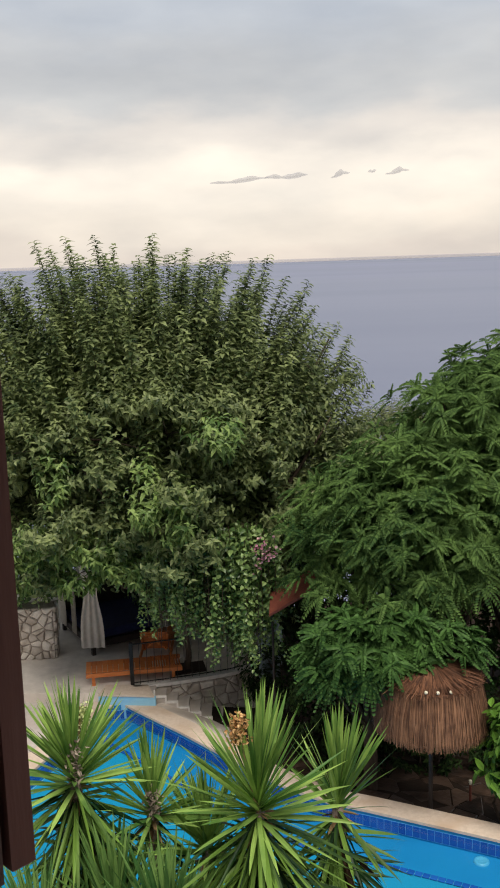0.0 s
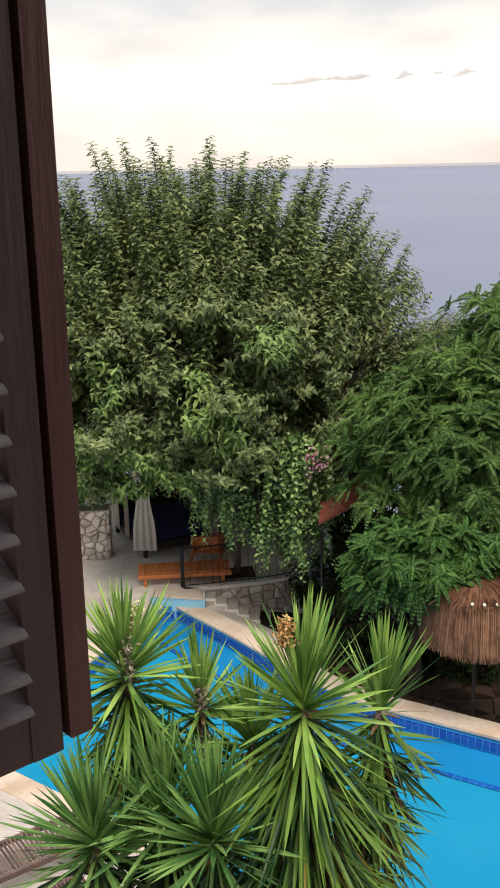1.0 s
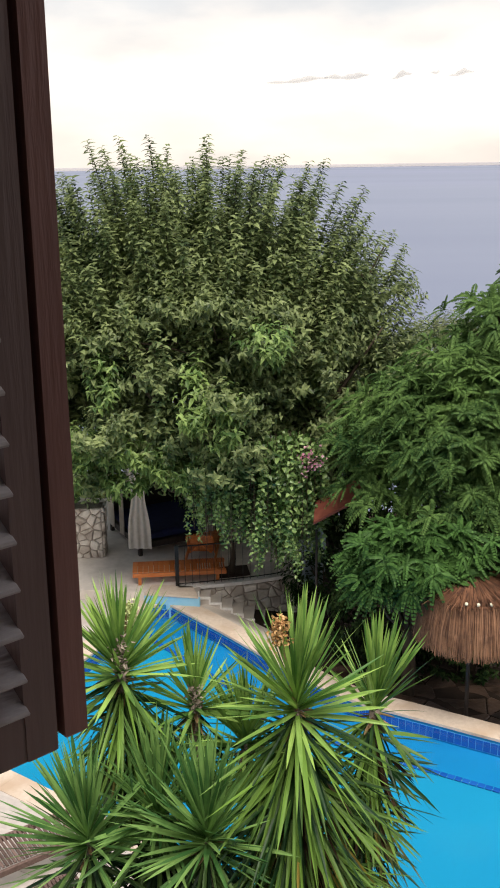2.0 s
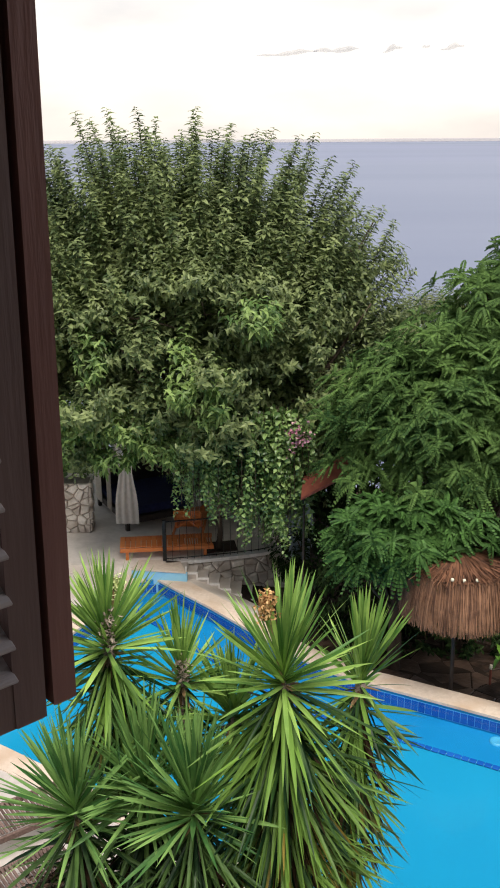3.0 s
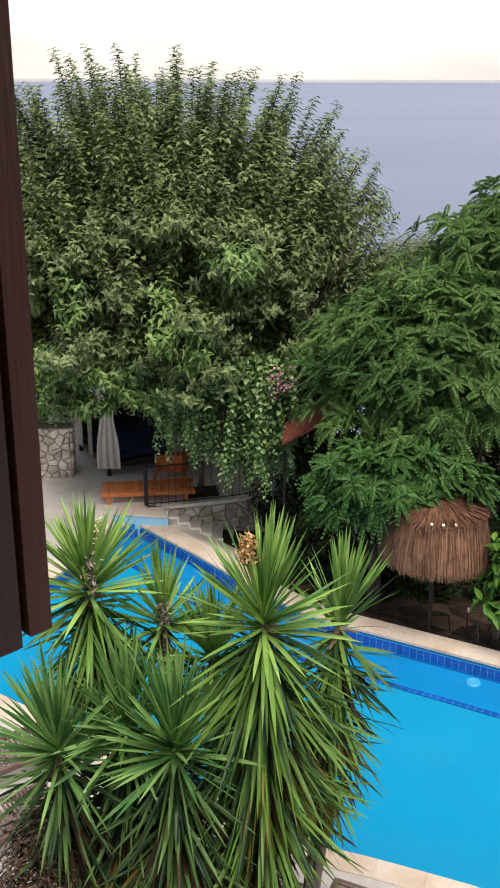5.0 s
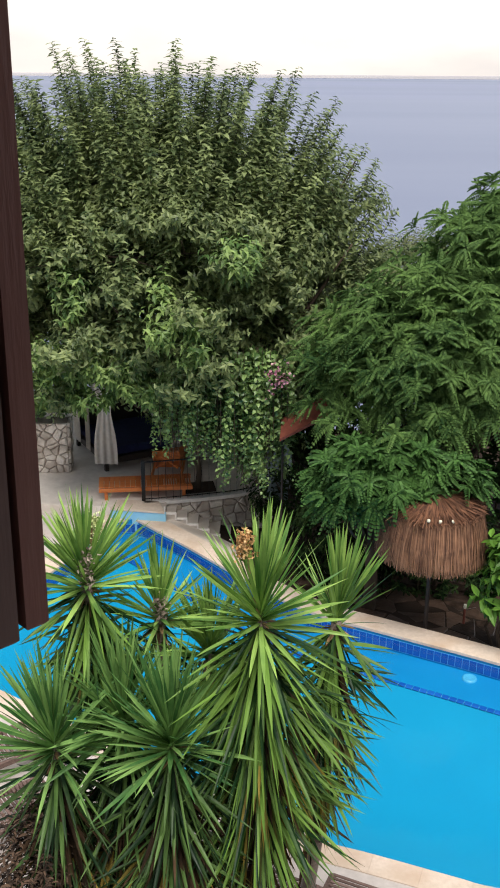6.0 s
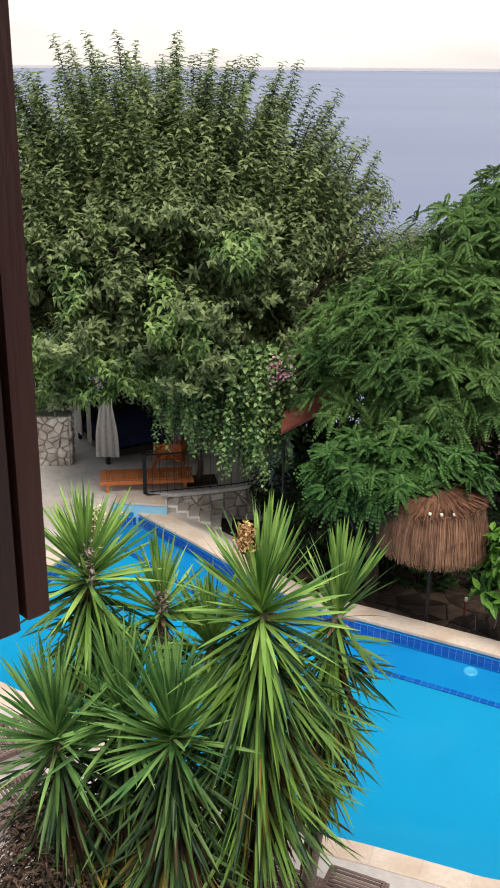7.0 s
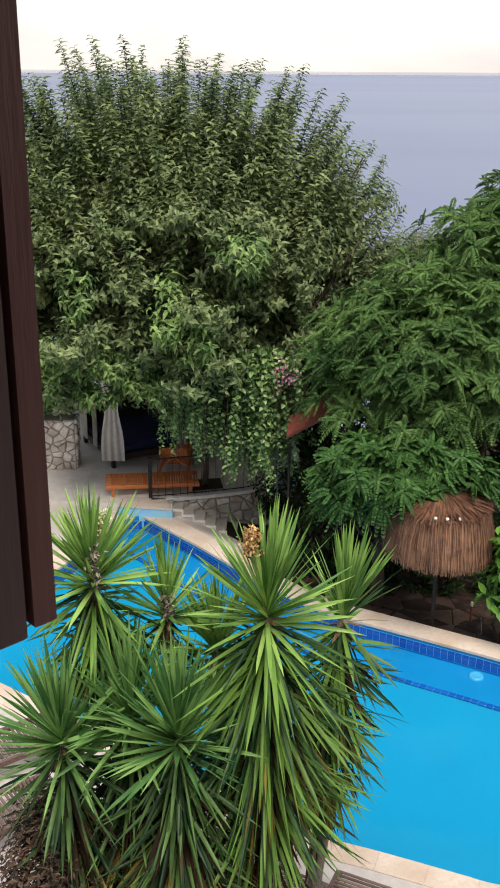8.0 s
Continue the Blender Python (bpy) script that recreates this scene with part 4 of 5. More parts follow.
def fronds(rs, base, heading, axis_out, length, wide, sag, pairs, full):
    """Feathery leaves: an arched rib with pairs of narrow leaflets swept towards its tip."""
    n = len(base)
    heading = unit(heading)
    S = unit(np.cross(heading, axis_out) + rs.normal(0, 0.15, heading.shape))
    N = np.cross(S, heading)
    out = []
    for i in range(pairs):
        t = (i + 0.7) / pairs
        mid = base + heading * (length * t)[:, None] + np.array([0, 0, -1.0]) * (sag * length * t ** 2)[:, None]
        way = unit(heading + np.array([0, 0, -2.0]) * (sag * t)[:, None])
        reach = wide * (0.35 + 0.65 * math.sin(math.pi * min(1.0, 0.18 + 0.80 * t)) ** 0.8)
        for side in (-1, 1):
            D = side * S * 0.85 + way * 0.55 - N * 0.28
            out.append((mid, D, reach * rs.uniform(0.85, 1.15, n)))
    P, D = np.concatenate([o[0] for o in out]), np.concatenate([o[1] for o in out])
    L = np.concatenate([o[2] for o in out])
    return leaflet_arrays(P, D, np.tile(N, (2 * pairs, 1)), L, np.tile(length, 2 * pairs) / pairs * full, 0.25)


def feather_tree(name, loc, c, r, ends, label, low=-0.5, size=0.34, per=10, groups=9, slim=0.17, sag=(0.2, 0.9), spread=0.36, mat=None, pairs=10, full=1.15, seed=1):
    """Branch ends over an uneven crown, each a tuft of shoots with a whorl of drooping feathery leaves."""
    mat = mat or M_FERN
    rs = np.random.RandomState(seed)
    t = thing(name, loc, 0, label, "tree")
    B = np.array(loc)
    c, r = np.array(c), np.array(r)
    k = np.arange(ends * 2)
    z = 1 - 2 * (k + 0.5) / len(k)
    d = unit(np.stack([np.sqrt(1 - z ** 2) * np.cos(2.39996 * k), np.sqrt(1 - z ** 2) * np.sin(2.39996 * k), z], 1) + rs.normal(0, 0.10, (len(k), 3)))
    d = d[(d[:, 2] > low) & (d[:, 1] < 0.75)]
    E = c + d * r * (lumps(rs, d, 18, 0.22) * rs.uniform(0.58, 1.06, len(d)))[:, None]
    inner = c + unit(rs.normal(size=(ends // 2, 3))) * r * rs.uniform(0.3, 0.7, (ends // 2, 1))
    E, d = np.concatenate([E, inner]), np.concatenate([d, unit(inner - c)])
    P = (E[:, None] + rs.normal(0, 1, (len(E), per, 3)) * np.array([spread, spread, spread * 0.5])).reshape(-1, 3)
    A = unit(np.repeat(d, per, 0) * 0.9 + np.array([0, 0, 0.75]) + rs.normal(0, 0.25, P.shape))
    X = unit(np.cross(A, np.array([[0.3, 0.2, 0.1]])))
    Y = np.cross(A, X)
    ang = 2 * math.pi * np.arange(groups)[None] / groups + rs.uniform(0, 6.28, (len(P), 1)) + rs.normal(0, 0.25, (len(P), groups))
    up = rs.uniform(0.15, 0.9, ang.shape)[..., None]
    H = np.cos(ang)[..., None] * X[:, None] + np.sin(ang)[..., None] * Y[:, None] + A[:, None] * up
    L = size * rs.uniform(0.6, 1.15, ang.shape)
    base = (P[:, None] + A[:, None] * up * 0.12).reshape(-1, 3) - B
    droop = rs.uniform(sag[0], sag[1], L.size)
    args = (rs, base, H.reshape(-1, 3), np.repeat(A, groups, 0), L.ravel(), L.ravel() * slim, droop)
    v, f = fronds(*args, pairs, full)
    part("crown", array_mesh("crown", v, f, mat), mat, t)
    g = Geo()
    g.tube([(0, 0, -0.2), (0.05, 0.05, 1.0), (0.0, 0.1, 2.0), tuple((c - B) * 0.8)], [0.15, 0.12, 0.10, 0.06], 9)
    for p in E[::3] - B:
        bend = (p + np.array([0, 0.1, 1.8])) / 2 + rs.normal(0, 0.15, 3)
        g.tube([(0, 0.1, 1.6), bend, p], [0.045, 0.03, 0.010], 5)
    part("trunk", g, M_BARK, t, smooth=True)
    return t


feather_tree("feathery_tree", (3.3, 17.6, -0.7), (3.15, 17.5, 3.95), (1.85, 1.7, 1.75), 110, "bushy green tree with feathery fern-like leaves beside the parasol", -0.30, 0.36, 7, 8, 0.24, (0.15, 0.75), 0.30)
feather_tree("feathery_tree", (5.3, 18.9, -0.9), (4.95, 18.9, 5.2), (1.9, 1.8, 2.4), 110, "taller green tree with feathery fern-like leaves", -0.6, 0.36, 7, 8, 0.24, (0.15, 0.75), 0.30, seed=2)
feather_tree("feathery_tree", (1.95, 16.3, -0.8), (2.05, 15.6, 2.50), (1.25, 0.6, 0.66), 34, "low bushy tree with broad drooping feathery leaves over the dark undergrowth", -0.7, 0.34, 6, 9, 0.20, (0.2, 0.8), 0.15, M_FERN_LOW, 9, 1.6, seed=3)


rs = np.random.RandomState(13)


def shrub(name, loc, c, r, count, mat, leaf, width, label, category="shrub", per=10, low=-0.6, stem=True):
    t = thing(name, loc, 0, label, category)
    B, c, r = np.array(loc), np.array(c), np.array(r)
    d = unit(rs.normal(size=(count * 2, 3)))
    d = d[d[:, 2] > low][:count]
    P = c + d * r * (lumps(rs, d, 20, 0.22) * rs.uniform(0.5, 1, len(d)) ** 0.5)[:, None]
    v, f = shoots(rs, P - B, d + np.array([0, 0, 0.6]), rs.uniform(0.25, 0.55, len(d)) * r.mean() ** 0.3, per, leaf, width)
    part("foliage", array_mesh("foliage", v, f, mat), mat, t)
    g = Geo()
    limbs(g, rs, (0, 0, -0.1), c - B, r * 0.6, 7, 0.035, 1)
    tagged(part("stems", g, M_BARK, t), kind="stuff")
    return t


shrub("olive_tree", (3.4, 28.5, -1.5), (3.0, 28.5, 1.9), (1.9, 1.6, 2.2), 1900, M_OLIVE, 0.17, 0.40, "grey-green bushy tree on the slope behind the garden", "tree")
shrub("olive_tree", (5.6, 31.0, -2.5), (5.0, 31.0, 2.0), (2.2, 1.8, 2.3), 1900, M_OLIVE, 0.17, 0.40, "grey-green bushy tree on the slope behind the garden", "tree")
shrub("olive_tree", (0.4, 27.5, -1.2), (0.8, 27.5, 2.6), (2.2, 1.6, 2.4), 900, M_OLIVE, 0.2, 0.42, "grey-green bushy tree on the slope behind the garden", "tree")
shrub("oleander", (0.35, 22.4, -0.6), (0.45, 22.3, 1.6), (0.9, 0.5, 1.5), 260, M_LEAF, 0.15, 0.3, "dark oleander bush with pink blossom")
shrub("glossy_shrub", (4.1, 14.85, -0.5), (4.22, 14.6, 1.15), (0.46, 0.4, 0.85), 80, M_BIGLEAF, 0.34, 0.45, "bright glossy large-leaved shrub beside the parasol", per=7)
shrub("dark_hedge", (-6.3, 22.0, 0.2), (-5.6, 21.9, 2.0), (1.3, 0.8, 1.0), 420, M_VINE, 0.13, 0.7, "dark green climber over the stone pier", "climbing plant")
shrub("boundary_hedge", (-6.0, 25.8, 0.2), (-6.0, 25.8, 1.8), (2.4, 0.7, 2.3), 700, M_VINE, 0.16, 0.6, "dark evergreen hedge behind the daybed", "hedge")
shrub("boundary_hedge", (-2.2, 26.0, 0.2), (-2.2, 26.0, 1.8), (2.4, 0.7, 2.3), 700, M_VINE, 0.16, 0.6, "dark evergreen hedge behind the daybed", "hedge")
shrub("boundary_hedge", (0.3, 24.6, -0.4), (0.3, 24.6, 1.5), (1.8, 0.8, 2.4), 700, M_VINE, 0.16, 0.6, "dark evergreen hedge behind the railing", "hedge")
# these two hedges carry the trees' shade in their leaf colour
shrub("boundary_hedge", (2.4, 22.5, -1.1), (2.4, 22.5, 1.4), (2.2, 0.9, 2.6), 1100, M_UNDER, 0.16, 0.6, "evergreen hedge behind the feathery trees, tree shade put into its leaf colour", "hedge")
shrub("boundary_hedge", (5.2, 20.8, -1.1), (5.2, 20.8, 0.8), (2.0, 0.9, 2.2), 800, M_UNDER, 0.16, 0.6, "evergreen hedge behind the feathery trees, tree shade put into its leaf colour", "hedge")
shrub("terrace_hedge", (-1.2, 23.2, 0.2), (-1.2, 23.1, 1.5), (1.5, 0.45, 1.4), 520, M_VINE, 0.14, 0.7, "dark leafy hedge at the back of the terrace", "hedge")
shrub("dry_shrub", (-1.95, 6.75, 0.0), (-1.97, 6.75, 1.40), (0.40, 0.38, 1.30), 700, M_SHRUB_DRY, 0.085, 0.35, "dry brown shrub beside the yucca")
# undergrowth added with near-black leaves where deep shade lies
shrub("understorey", (3.4, 17.2, -0.9), (3.3, 17.6, -0.1), (1.8, 0.5, 0.8), 380, M_UNDER, 0.15, 0.5, "undergrowth below the trees, leaves darkened to stand for deep shade")
shrub("understorey", (1.8, 18.2, -0.9), (1.75, 18.0, 0.3), (1.0, 0.8, 1.2), 300, M_UNDER, 0.15, 0.5, "undergrowth below the trees, leaves darkened to stand for deep shade")

shrub("understorey", (0.35, 20.0, -0.7), (0.35, 19.9, 0.1), (0.5, 0.3, 0.75), 120, M_UNDER, 0.13, 0.5, "undergrowth before the jar, leaves darkened to stand for shade")
bl = thing("pink_blossom", (0.20, 18.0, 3.1), 0, "cluster of faded pink blossom among dark leaves", "blossom")
P = rs.normal(0, 1, (70, 3)) * np.array([0.13, 0.12, 0.16]) + np.array([0, -0.1, 0.5])
v, f = leaf_arrays(P, rs.normal(size=(70, 3)), rs.normal(size=(70, 3)), np.full(70, 0.07), np.full(70, 0.06))
tagged(part("blossom", array_mesh("blossom", v, f, M_BLOSSOM), M_BLOSSOM, bl), kind="stuff")


# ---- yuccas ----
rs = np.random.RandomState(14)


def blades(P, D, L, W, bend, side_jit):
    """Sword leaves: keeled, tapering, bent by their weight; 5 cross rows of 3 points."""
    n = len(P)
    D = unit(D)
    S = unit(np.cross(D, np.array([[0.02, 0.03, 1.0]])) + side_jit)
    N = np.cross(S, D)
    t = np.array([0.0, 0.22, 0.5, 0.78, 1.0])
    w = np.array([0.75, 0.9, 1.0, 0.7, 0.02])
    v = np.zeros((n, 5, 3, 3))
    for i in range(5):
        mid = P + D * (L * t[i])[:, None] + np.array([0, 0, -1.0]) * (bend * L * t[i] ** 2)[:, None]
        half = (W * w[i] / 2)[:, None]
        v[:, i, 0] = mid + S * half + N * half * 0.35
        v[:, i, 1] = mid
        v[:, i, 2] = mid - S * half + N * half * 0.35
    f = []
    for i in range(4):
        for j in range(2):
            a = i * 3 + j
            f.append([a, a + 1, a + 4, a + 3])
    faces = (np.array(f)[None] + 15 * np.arange(n)[:, None, None]).reshape(-1, 4)
    return v.reshape(-1, 3), faces


def yucca(base, head, up_n, skirt_n, L, label, axis=(0, 0, 1), skirt_len=1.2, old_n=40, panicle=None, stalk=0.0, mat=None, reach=1.0, rise=22):
    mat = mat or M_YUCCA
    t = thing("yucca", base, 0, label, "yucca", "yucca clump by the pool")
    B, H = np.array(base), np.array(head)
    h = H - B
    g = Geo()
    bend = h * 0.5 + np.array([0.08, 0.05, -0.1])
    pts = [np.array([0, 0, -0.1]), h * 0.25 + np.array([0.03, 0, 0]), bend, h * 0.78 + np.array([0.03, 0.0, 0]), h]
    g.tube(pts, [0.10, 0.075, 0.065, 0.06, 0.05], 9)
    part("trunk", g, M_YBARK, t, smooth=True)
    ax = unit(np.array(axis, float))

    def rosette(n, lo, hi, ln, along_lo, along_hi, wide, bend_lo, bend_hi):
        az = rs.uniform(0, 2 * math.pi, n)
        k = rs.uniform(0, 1, n) ** (0.75 if lo >= 0 else 1.0)
        el = np.radians(lo + (hi - lo) * k)
        D = np.stack([np.cos(az) * np.cos(el), np.sin(az) * np.cos(el), np.sin(el)], 1) + rs.normal(0, 0.06, (n, 3)) + 0.6 * (ax - np.array([0, 0, 1])) 
        P = h + ax * (along_lo + (along_hi - along_lo) * k)[:, None] + D * 0.03
        LL = ln * rs.uniform(0.75, 1.1, n)
        return blades(P, D, LL, wide * rs.uniform(0.8, 1.15, n), rs.uniform(bend_lo, bend_hi, n), rs.normal(0, 0.4, (n, 3)))

    up_n, skirt_n = int(up_n * 0.95), int(skirt_n * 0.95)
    v, f = join([rosette(int(up_n * 1.05), rise, 88, L * 0.97, -0.03, 0.16, 0.043, -0.02, 0.09), rosette(up_n // 3 if rise < 40 else 4, -10, 35, L * 0.85, -0.08, 0.03, 0.043, 0.0, 0.15)])
    part("crown", array_mesh("crown", v, f, mat), mat, t)
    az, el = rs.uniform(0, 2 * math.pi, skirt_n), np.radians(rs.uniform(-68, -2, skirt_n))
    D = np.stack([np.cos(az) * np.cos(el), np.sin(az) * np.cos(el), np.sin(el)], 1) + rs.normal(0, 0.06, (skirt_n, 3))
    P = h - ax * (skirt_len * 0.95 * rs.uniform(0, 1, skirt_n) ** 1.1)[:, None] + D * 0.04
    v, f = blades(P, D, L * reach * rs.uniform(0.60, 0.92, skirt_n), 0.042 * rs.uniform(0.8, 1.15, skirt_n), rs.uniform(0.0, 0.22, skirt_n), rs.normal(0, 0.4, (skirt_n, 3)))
    # the shade below the crown comes from this darker leaf colour
    shaded_mat = M_YUCCA_SHADED_DEEP if mat == M_YUCCA_DEEP else M_YUCCA_SHADED
    part("drooping_leaves", array_mesh("drooping_leaves", v, f, shaded_mat), shaded_mat, t)
    v, f = rosette(26, -70, 5, 0.16, -0.16, 0.0, 0.035, 0.0, 0.1)
    part("dry_sheath", array_mesh("dry_sheath", v, f, M_DRY), M_DRY, t, "dry brown leaf bases")["kind"] = "stuff"
    if old_n:
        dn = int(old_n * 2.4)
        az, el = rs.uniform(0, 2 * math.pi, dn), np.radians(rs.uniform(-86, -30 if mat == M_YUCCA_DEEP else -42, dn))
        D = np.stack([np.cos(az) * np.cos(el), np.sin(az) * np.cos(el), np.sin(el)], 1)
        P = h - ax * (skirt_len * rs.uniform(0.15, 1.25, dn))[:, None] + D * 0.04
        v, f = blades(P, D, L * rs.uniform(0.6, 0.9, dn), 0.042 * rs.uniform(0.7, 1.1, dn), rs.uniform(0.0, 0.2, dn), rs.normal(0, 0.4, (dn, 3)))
        part("dead_leaves", array_mesh("dead_leaves", v, f, M_DEAD), M_DEAD, t, "dead brown leaves along the trunk, darkened for the shade inside the clump")["kind"] = "stuff"
        v, f = rosette(old_n, -80, -38, L, -skirt_len, -skirt_len * 0.35, 0.040, 0.05, 0.3)
        part("old_leaves", array_mesh("old_leaves", v, f, M_YUCCA_OLD), M_YUCCA_OLD, t, "yellowing old leaves")
    if panicle:
        off, tall, wide, mat, lab = panicle
        n = 420
        k = rs.uniform(0, 1, n)
        P = h + np.array(off) + rs.normal(0, 1, (n, 3)) * (np.array([wide, wide, 0.03]) * (1 - 0.5 * k)[:, None]) + np.array([0, 0, 1.0]) * (k * tall)[:, None]
        v, f = leaf_arrays(P, rs.normal(size=(n, 3)) + np.array([0, 0, -0.6]), rs.normal(size=(n, 3)), np.full(n, 0.036), np.full(n, 0.024))
        tagged(part("panicle", array_mesh("panicle", v, f, mat), mat, t, lab), kind="stuff")
        part("flower_stalk", Geo().tube([h, h + np.array(off) * 0.5, h + np.array(off) + np.array([0, 0, tall])], [0.015, 0.012, 0.006], 5), M_DRY, t)
    if stalk:
        n = 120
        k = rs.uniform(0, 1, n)
        P = h + np.array([0.02, -0.10, 0.05]) + rs.normal(0, 1, (n, 3)) * np.array([0.035, 0.035, 0.01]) + np.array([0, 0, 1.0]) * (k * stalk)[:, None]
        v, f = leaf_arrays(P, rs.normal(size=(n, 3)), rs.normal(size=(n, 3)), np.full(n, 0.05), np.full(n, 0.02))
        tagged(part("dry_panicle", array_mesh("dry_panicle", v, f, M_STALK), M_STALK, t, "dried grey-brown flower stalk"), kind="stuff")
    return t


YL = "green sword-leaved yucca on a bare grey trunk"
yucca((-1.2, 7.9, 0), (-1.55, 7.65, 4.78), 100, 260, 0.80, "green sword-leaved yucca with cream blossom", (-0.05, 0.05, 1), 0.9, 25, ((0.03, 0.30, 0.25), 0.28, 0.06, M_CREAM, "cream flower cluster"), 0.34)
yucca((-0.75, 8.0, 0), (-0.92, 7.7, 4.42), 60, 30, 0.66, YL, (0, 0.05, 1), 0.3, 0, None, 0.26)
yucca((-0.1, 7.6, 0), (-0.02, 7.3, 4.66), 105, 640, 0.92, "tall green yucca with drooping skirt and a faded flower head", (0, 0, 1), 2.1, 120, ((-0.14, 0.02, 0.62), 0.20, 0.040, M_PANICLE, "faded orange flower head"), reach=1.32)
yucca((-1.6, 7.2, 0), (-1.78, 7.05, 3.5), 125, 420, 0.88, YL, (-0.05, 0, 1), 2.2, 240, mat=M_YUCCA_DEEP)
yucca((-1.1, 7.3, 0), (-1.2, 7.25, 3.62), 130, 400, 0.90, YL, (0, 0, 1), 2.2, 240, mat=M_YUCCA_DEEP)
yucca((-0.7, 7.0, 0), (-0.76, 6.95, 3.62), 130, 480, 0.92, YL, (0, 0, 1), 2.2, 300, mat=M_YUCCA_DEEP)
yucca((0.45, 8.3, 0), (0.68, 8.0, 4.25), 80, 260, 0.80, YL, (0.08, 0.05, 1), 1.7, 70, rise=46)
yucca((-0.3, 7.9, 0), (-0.47, 7.7, 4.05), 70, 30, 0.74, YL, (0, 0, 1), 0.3, 0)

# ---- the window with its shutter, the house and the room behind ----
house = thing("house", label="plastered house wall with a window opening", category="house", kind="structure")
FY0, FY1 = 0.20, 0.55
for x0, x1, z0, z1 in ((-8, -0.56, -0.1, 10.9), (0.62, 8, -0.1, 10.9), (-0.56, 0.62, -0.1, 8.41), (-0.56, 0.62, 10.0, 10.9)):
    part("wall", Geo().box(((x0 + x1) / 2, (FY0 + FY1) / 2, (z0 + z1) / 2), (x1 - x0, FY1 - FY0, z1 - z0)), M_WALL, house)
part("window_sill", Geo().box((0.03, 0.385, 8.395), (1.17, 0.34, 0.025), None, 0.006), M_DARKWOOD, house)
for x in (-0.54, 0.60):
    part("window_frame", Geo().box((x, 0.30, 9.2), (0.035, 0.09, 1.58), None, 0.005), M_SHUTTER, house)
room = thing("room_shell", label="plain plastered room behind the window", category="room", kind="structure")
part("floor", Geo().box((0, -1.9, 7.45), (4.2, 4.2, 0.1)), M_TERRACE, room)
part("back_wall", Geo().box((0, -4.05, 8.95), (4.2, 0.1, 2.9)), M_ROOM, room)
for x in (-2.15, 2.15):
    part("side_wall", Geo().box((x, -1.9, 8.95), (0.1, 4.2, 2.9)), M_ROOM, room)
solid("ceiling", Geo().box((0, -1.9, 10.45), (4.4, 4.3, 0.1)), M_ROOM, "white room ceiling", "ceiling", kind="structure")

SH_Z0, SH_W, SH_H = 8.472, 0.47, 1.52
shut = thing("window_shutter", (-0.2315, 0.8773, SH_Z0), 225, "open dark-stained wooden louvred window shutter", "shutter")
# local x runs from the free edge to the hinge, y is the face towards the room
part("stile", Geo().box((0.0475, 0, SH_H / 2), (0.034, 0.034, SH_H), None, 0.003), M_SHUTTER, shut)
part("stile", Geo().box((SH_W - 0.03, 0, SH_H / 2), (0.06, 0.034, SH_H), None, 0.003), M_SHUTTER, shut)
part("rebate", Geo().box((0.027, -0.008, SH_H / 2), (0.010, 0.016, SH_H - 0.02)), M_SHUTTER, shut)
part("astragal", Geo().box((0.010, -0.001, SH_H / 2 + 0.004), (0.026, 0.040, SH_H - 0.01), None, 0.004), M_SHUTTER_EDGE, shut, "reddish edge strip")
shut.matrix_basis = pose(-0.2315, 0.8773, SH_Z0, 0, 0.3, 0) @ pose(0, 0, 0, 0, 0, 225)
SL0, SL1 = 0.064, SH_W - 0.06
part("bottom_rail", Geo().box(((SL0 + SL1) / 2, 0, 0.031), (SL1 - SL0 + 0.006, 0.031, 0.062), None, 0.003), M_SHUTTER, shut)
part("top_rail", Geo().box(((SL0 + SL1) / 2, 0, SH_H - 0.045), (SL1 - SL0 + 0.006, 0.031, 0.09), None, 0.003), M_SHUTTER, shut)
slat_me = Geo().box((0, 0, 0), (SL1 - SL0 + 0.004, 0.054, 0.007), None, 0.002).mesh("slat", M_SLAT)
for k in range(-1, 28):
    ob = new("slat", slat_me)
    ob.parent, ob.matrix_basis = shut, pose((SL0 + SL1) / 2, 0, max(0.1045 + 0.0462 * k, 0.070), -30, 0, 0)
for z in (0.25, 1.27):
    part("hinge", Geo().box((SH_W + 0.01, 0.0, z), (0.05, 0.012, 0.07), None, 0.002), M_IRON, shut)

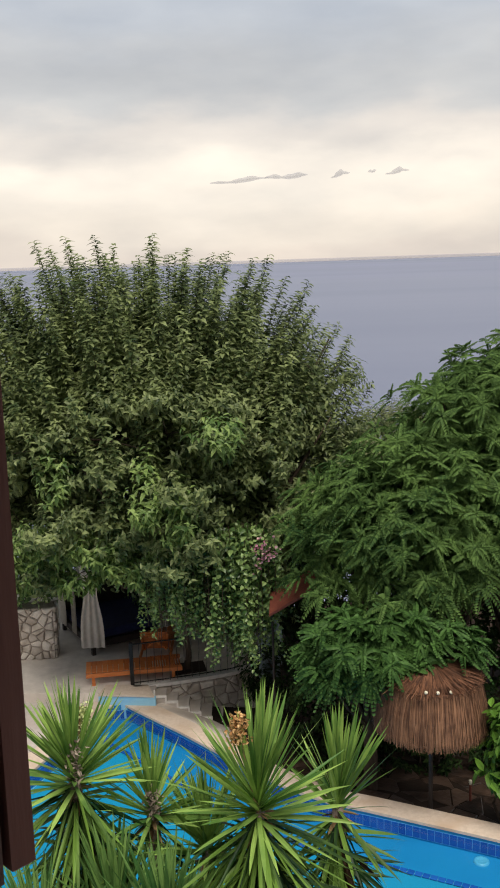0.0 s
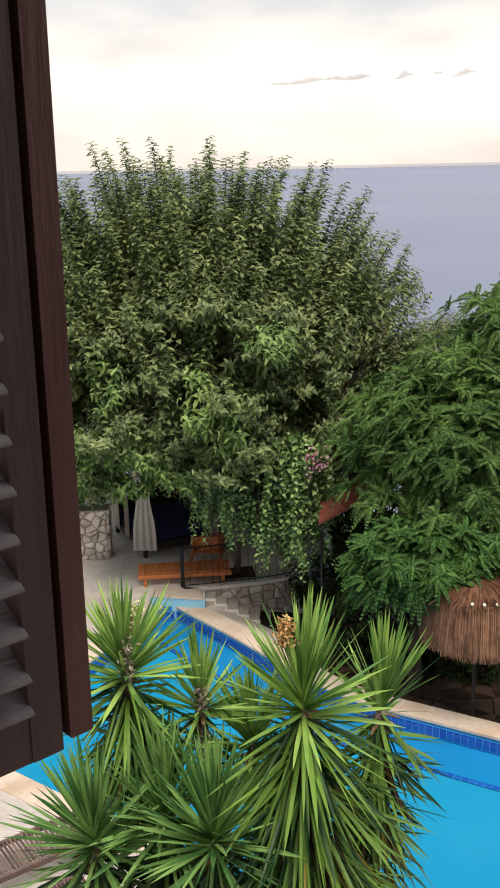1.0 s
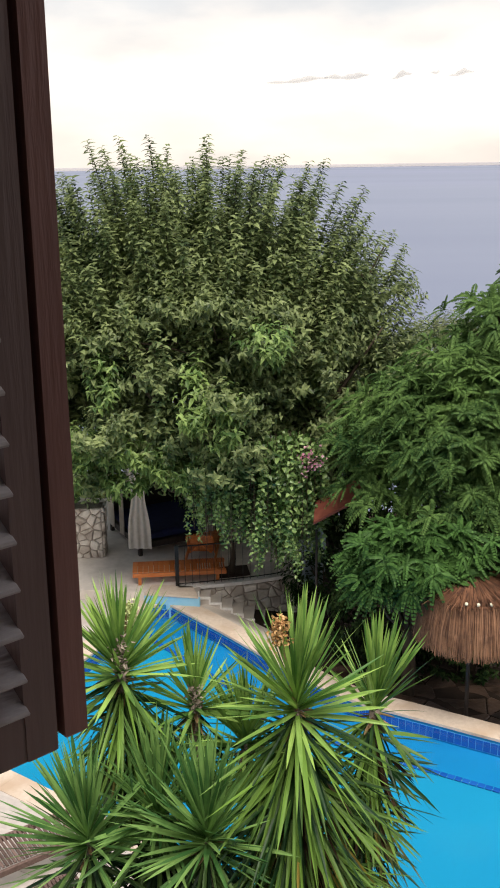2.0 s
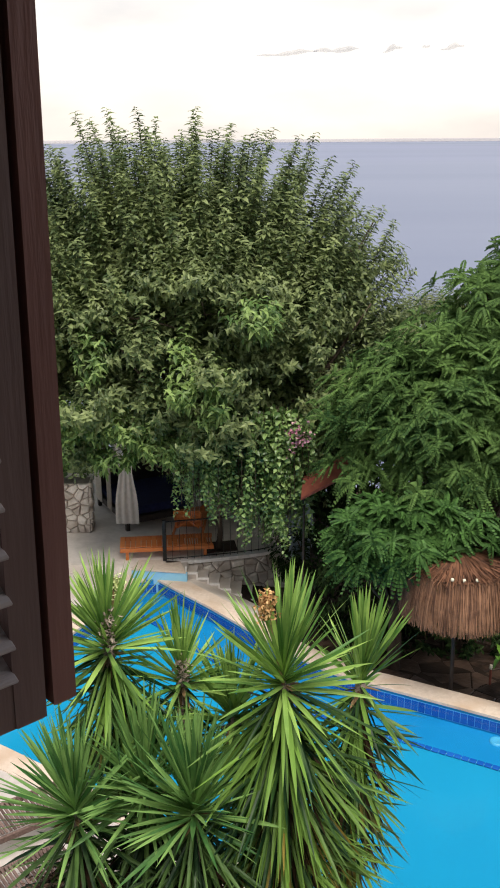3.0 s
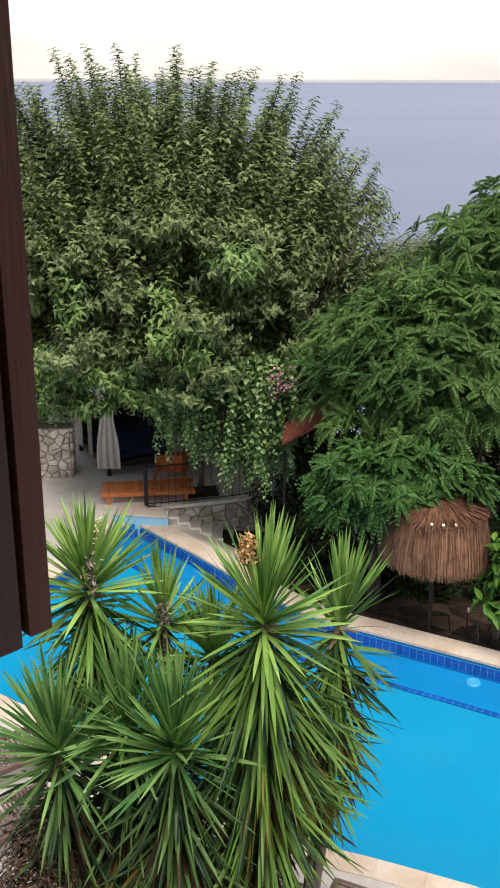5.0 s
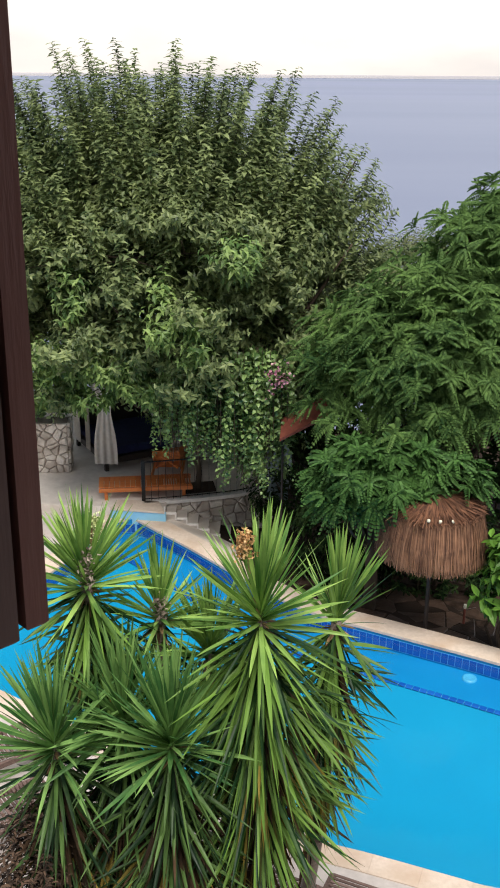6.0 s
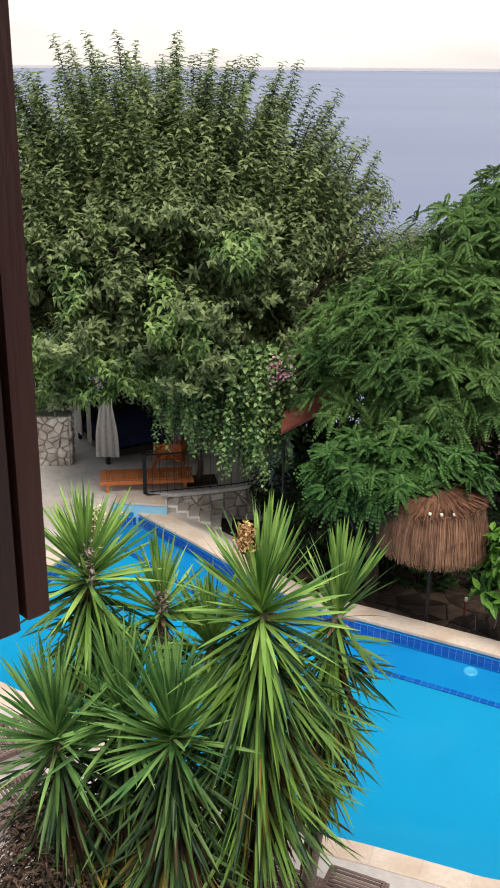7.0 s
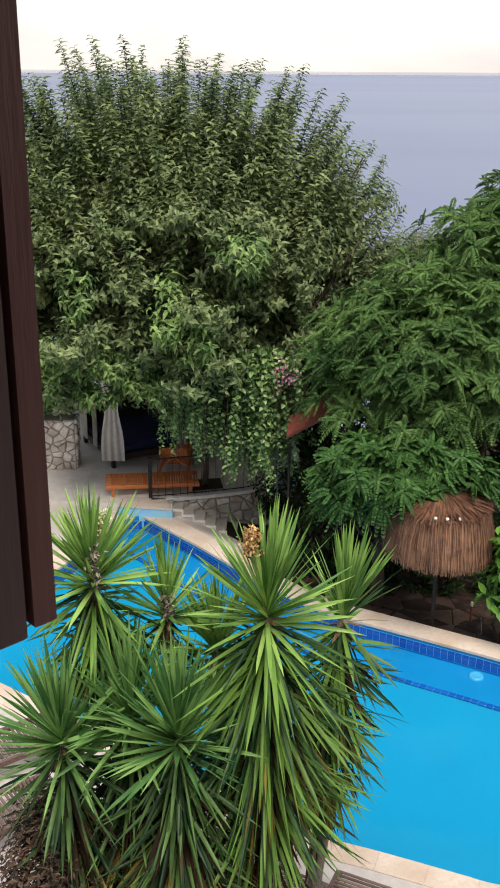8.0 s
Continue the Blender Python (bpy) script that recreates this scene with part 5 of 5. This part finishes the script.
# ---- distance: thin torn clouds low over the sea ----
for x0, x1, z0, z1, thick in ((-120, 110, 288, 303, 10), (95, 262, 302, 309, 12), (352, 425, 300, 316, 12), (498, 528, 314, 318, 7), (566, 655, 306, 318, 11)):
    g, rings = Geo(), 40
    ph = rng.uniform(0, 6)
    for i in range(rings):
        u = i / (rings - 1)
        x = x0 + (x1 - x0) * u
        lump = 0.62 + 0.24 * math.sin(9.0 * u + ph) + 0.10 * math.sin(23.0 * u + 2 * ph)
        r = max(0.05, thick * lump * math.sin(math.pi * u) ** 0.7)
        mid = z0 + (z1 - z0) * u + 0.25 * thick * math.sin(7 * u + ph)
        g.v += [(x, 3985 + 25 * math.cos(q), 9 + mid + r * (1.3 * math.sin(q) + 0.5 * abs(math.sin(q)))) for q in np.linspace(0, 6.2832, 10, endpoint=False)]
    g.f = [(10 * i + j, 10 * i + (j + 1) % 10, 10 * i + 10 + (j + 1) % 10, 10 * i + 10 + j) for i in range(rings - 1) for j in range(10)]
    solid("cloud", g, M_CLOUD, "thin torn grey cloud low over the sea", "cloud", "clouds over the sea", "structure", smooth=True)

# a see-through tube where sea meets sky, added to imitate a hazy soft horizon
g = Geo()
for i in range(31):
    x = -2600 + 5200 * i / 30
    g.v += [(x, 4420 + 40 * math.cos(q), -9 + 7 * math.sin(q)) for q in np.linspace(0, 6.2832, 12, endpoint=False)]
g.f = [(12 * i + j, 12 * i + (j + 1) % 12, 12 * i + 12 + (j + 1) % 12, 12 * i + 12 + j) for i in range(30) for j in range(12)]
solid("horizon_softener", g, M_HAZE, "thin pale see-through strip added to soften the sea horizon like haze", "haze", kind="structure", smooth=True)

# ---- pale deck tiles by the house ----
deck = thing("pool_deck", label="pale stone tile deck between house and pool", category="deck", kind="structure")
TILE, JOINT = 0.60, 0.006
deck_me = Geo().box((0, 0, 0), (TILE - JOINT, TILE - JOINT, 0.05), None, 0.004).mesh("tile", M_DECK)
KEEP = [(p.x, p.y) for p in offset(POOL, 0.40)]
for i in range(-16, 16):
    for j in range(-12, 12):
        c = pose(0, 9.0, 0, 0, 0, -24) @ Vector((i * TILE, j * TILE, 0))
        if not (-6.5 < c.x < 5 and 5.2 < c.y < 15) or (c.y < 7.2 and abs(c.x) > 3.5):
            continue
        if any(inside(c.x + dx, c.y + dy, KEEP) for dx in (-0.2, 0, 0.2) for dy in (-0.2, 0, 0.2)):
            continue
        ob = new("tile", deck_me)
        ob.parent, ob.matrix_basis = deck, pose(c.x, c.y, -0.032, 0, 0, -24)
slab = Geo()
for i in range(n):
    a, b = POOL[i], COPE_OUT[i]
    if b.y < 14.2 and (b.x < 2.9 or b.y < 11):
        j = (i + 1) % n
        o1, o2 = offset(POOL, 1.1)[i], offset(POOL, 1.1)[j]
        slab.add([(COPE_OUT[i].x, COPE_OUT[i].y, -0.012), (COPE_OUT[j].x, COPE_OUT[j].y, -0.012), (o2.x, o2.y, -0.012), (o1.x, o1.y, -0.012)], [(0, 1, 2, 3)])
part("edge_strip", slab, M_DECK, deck)
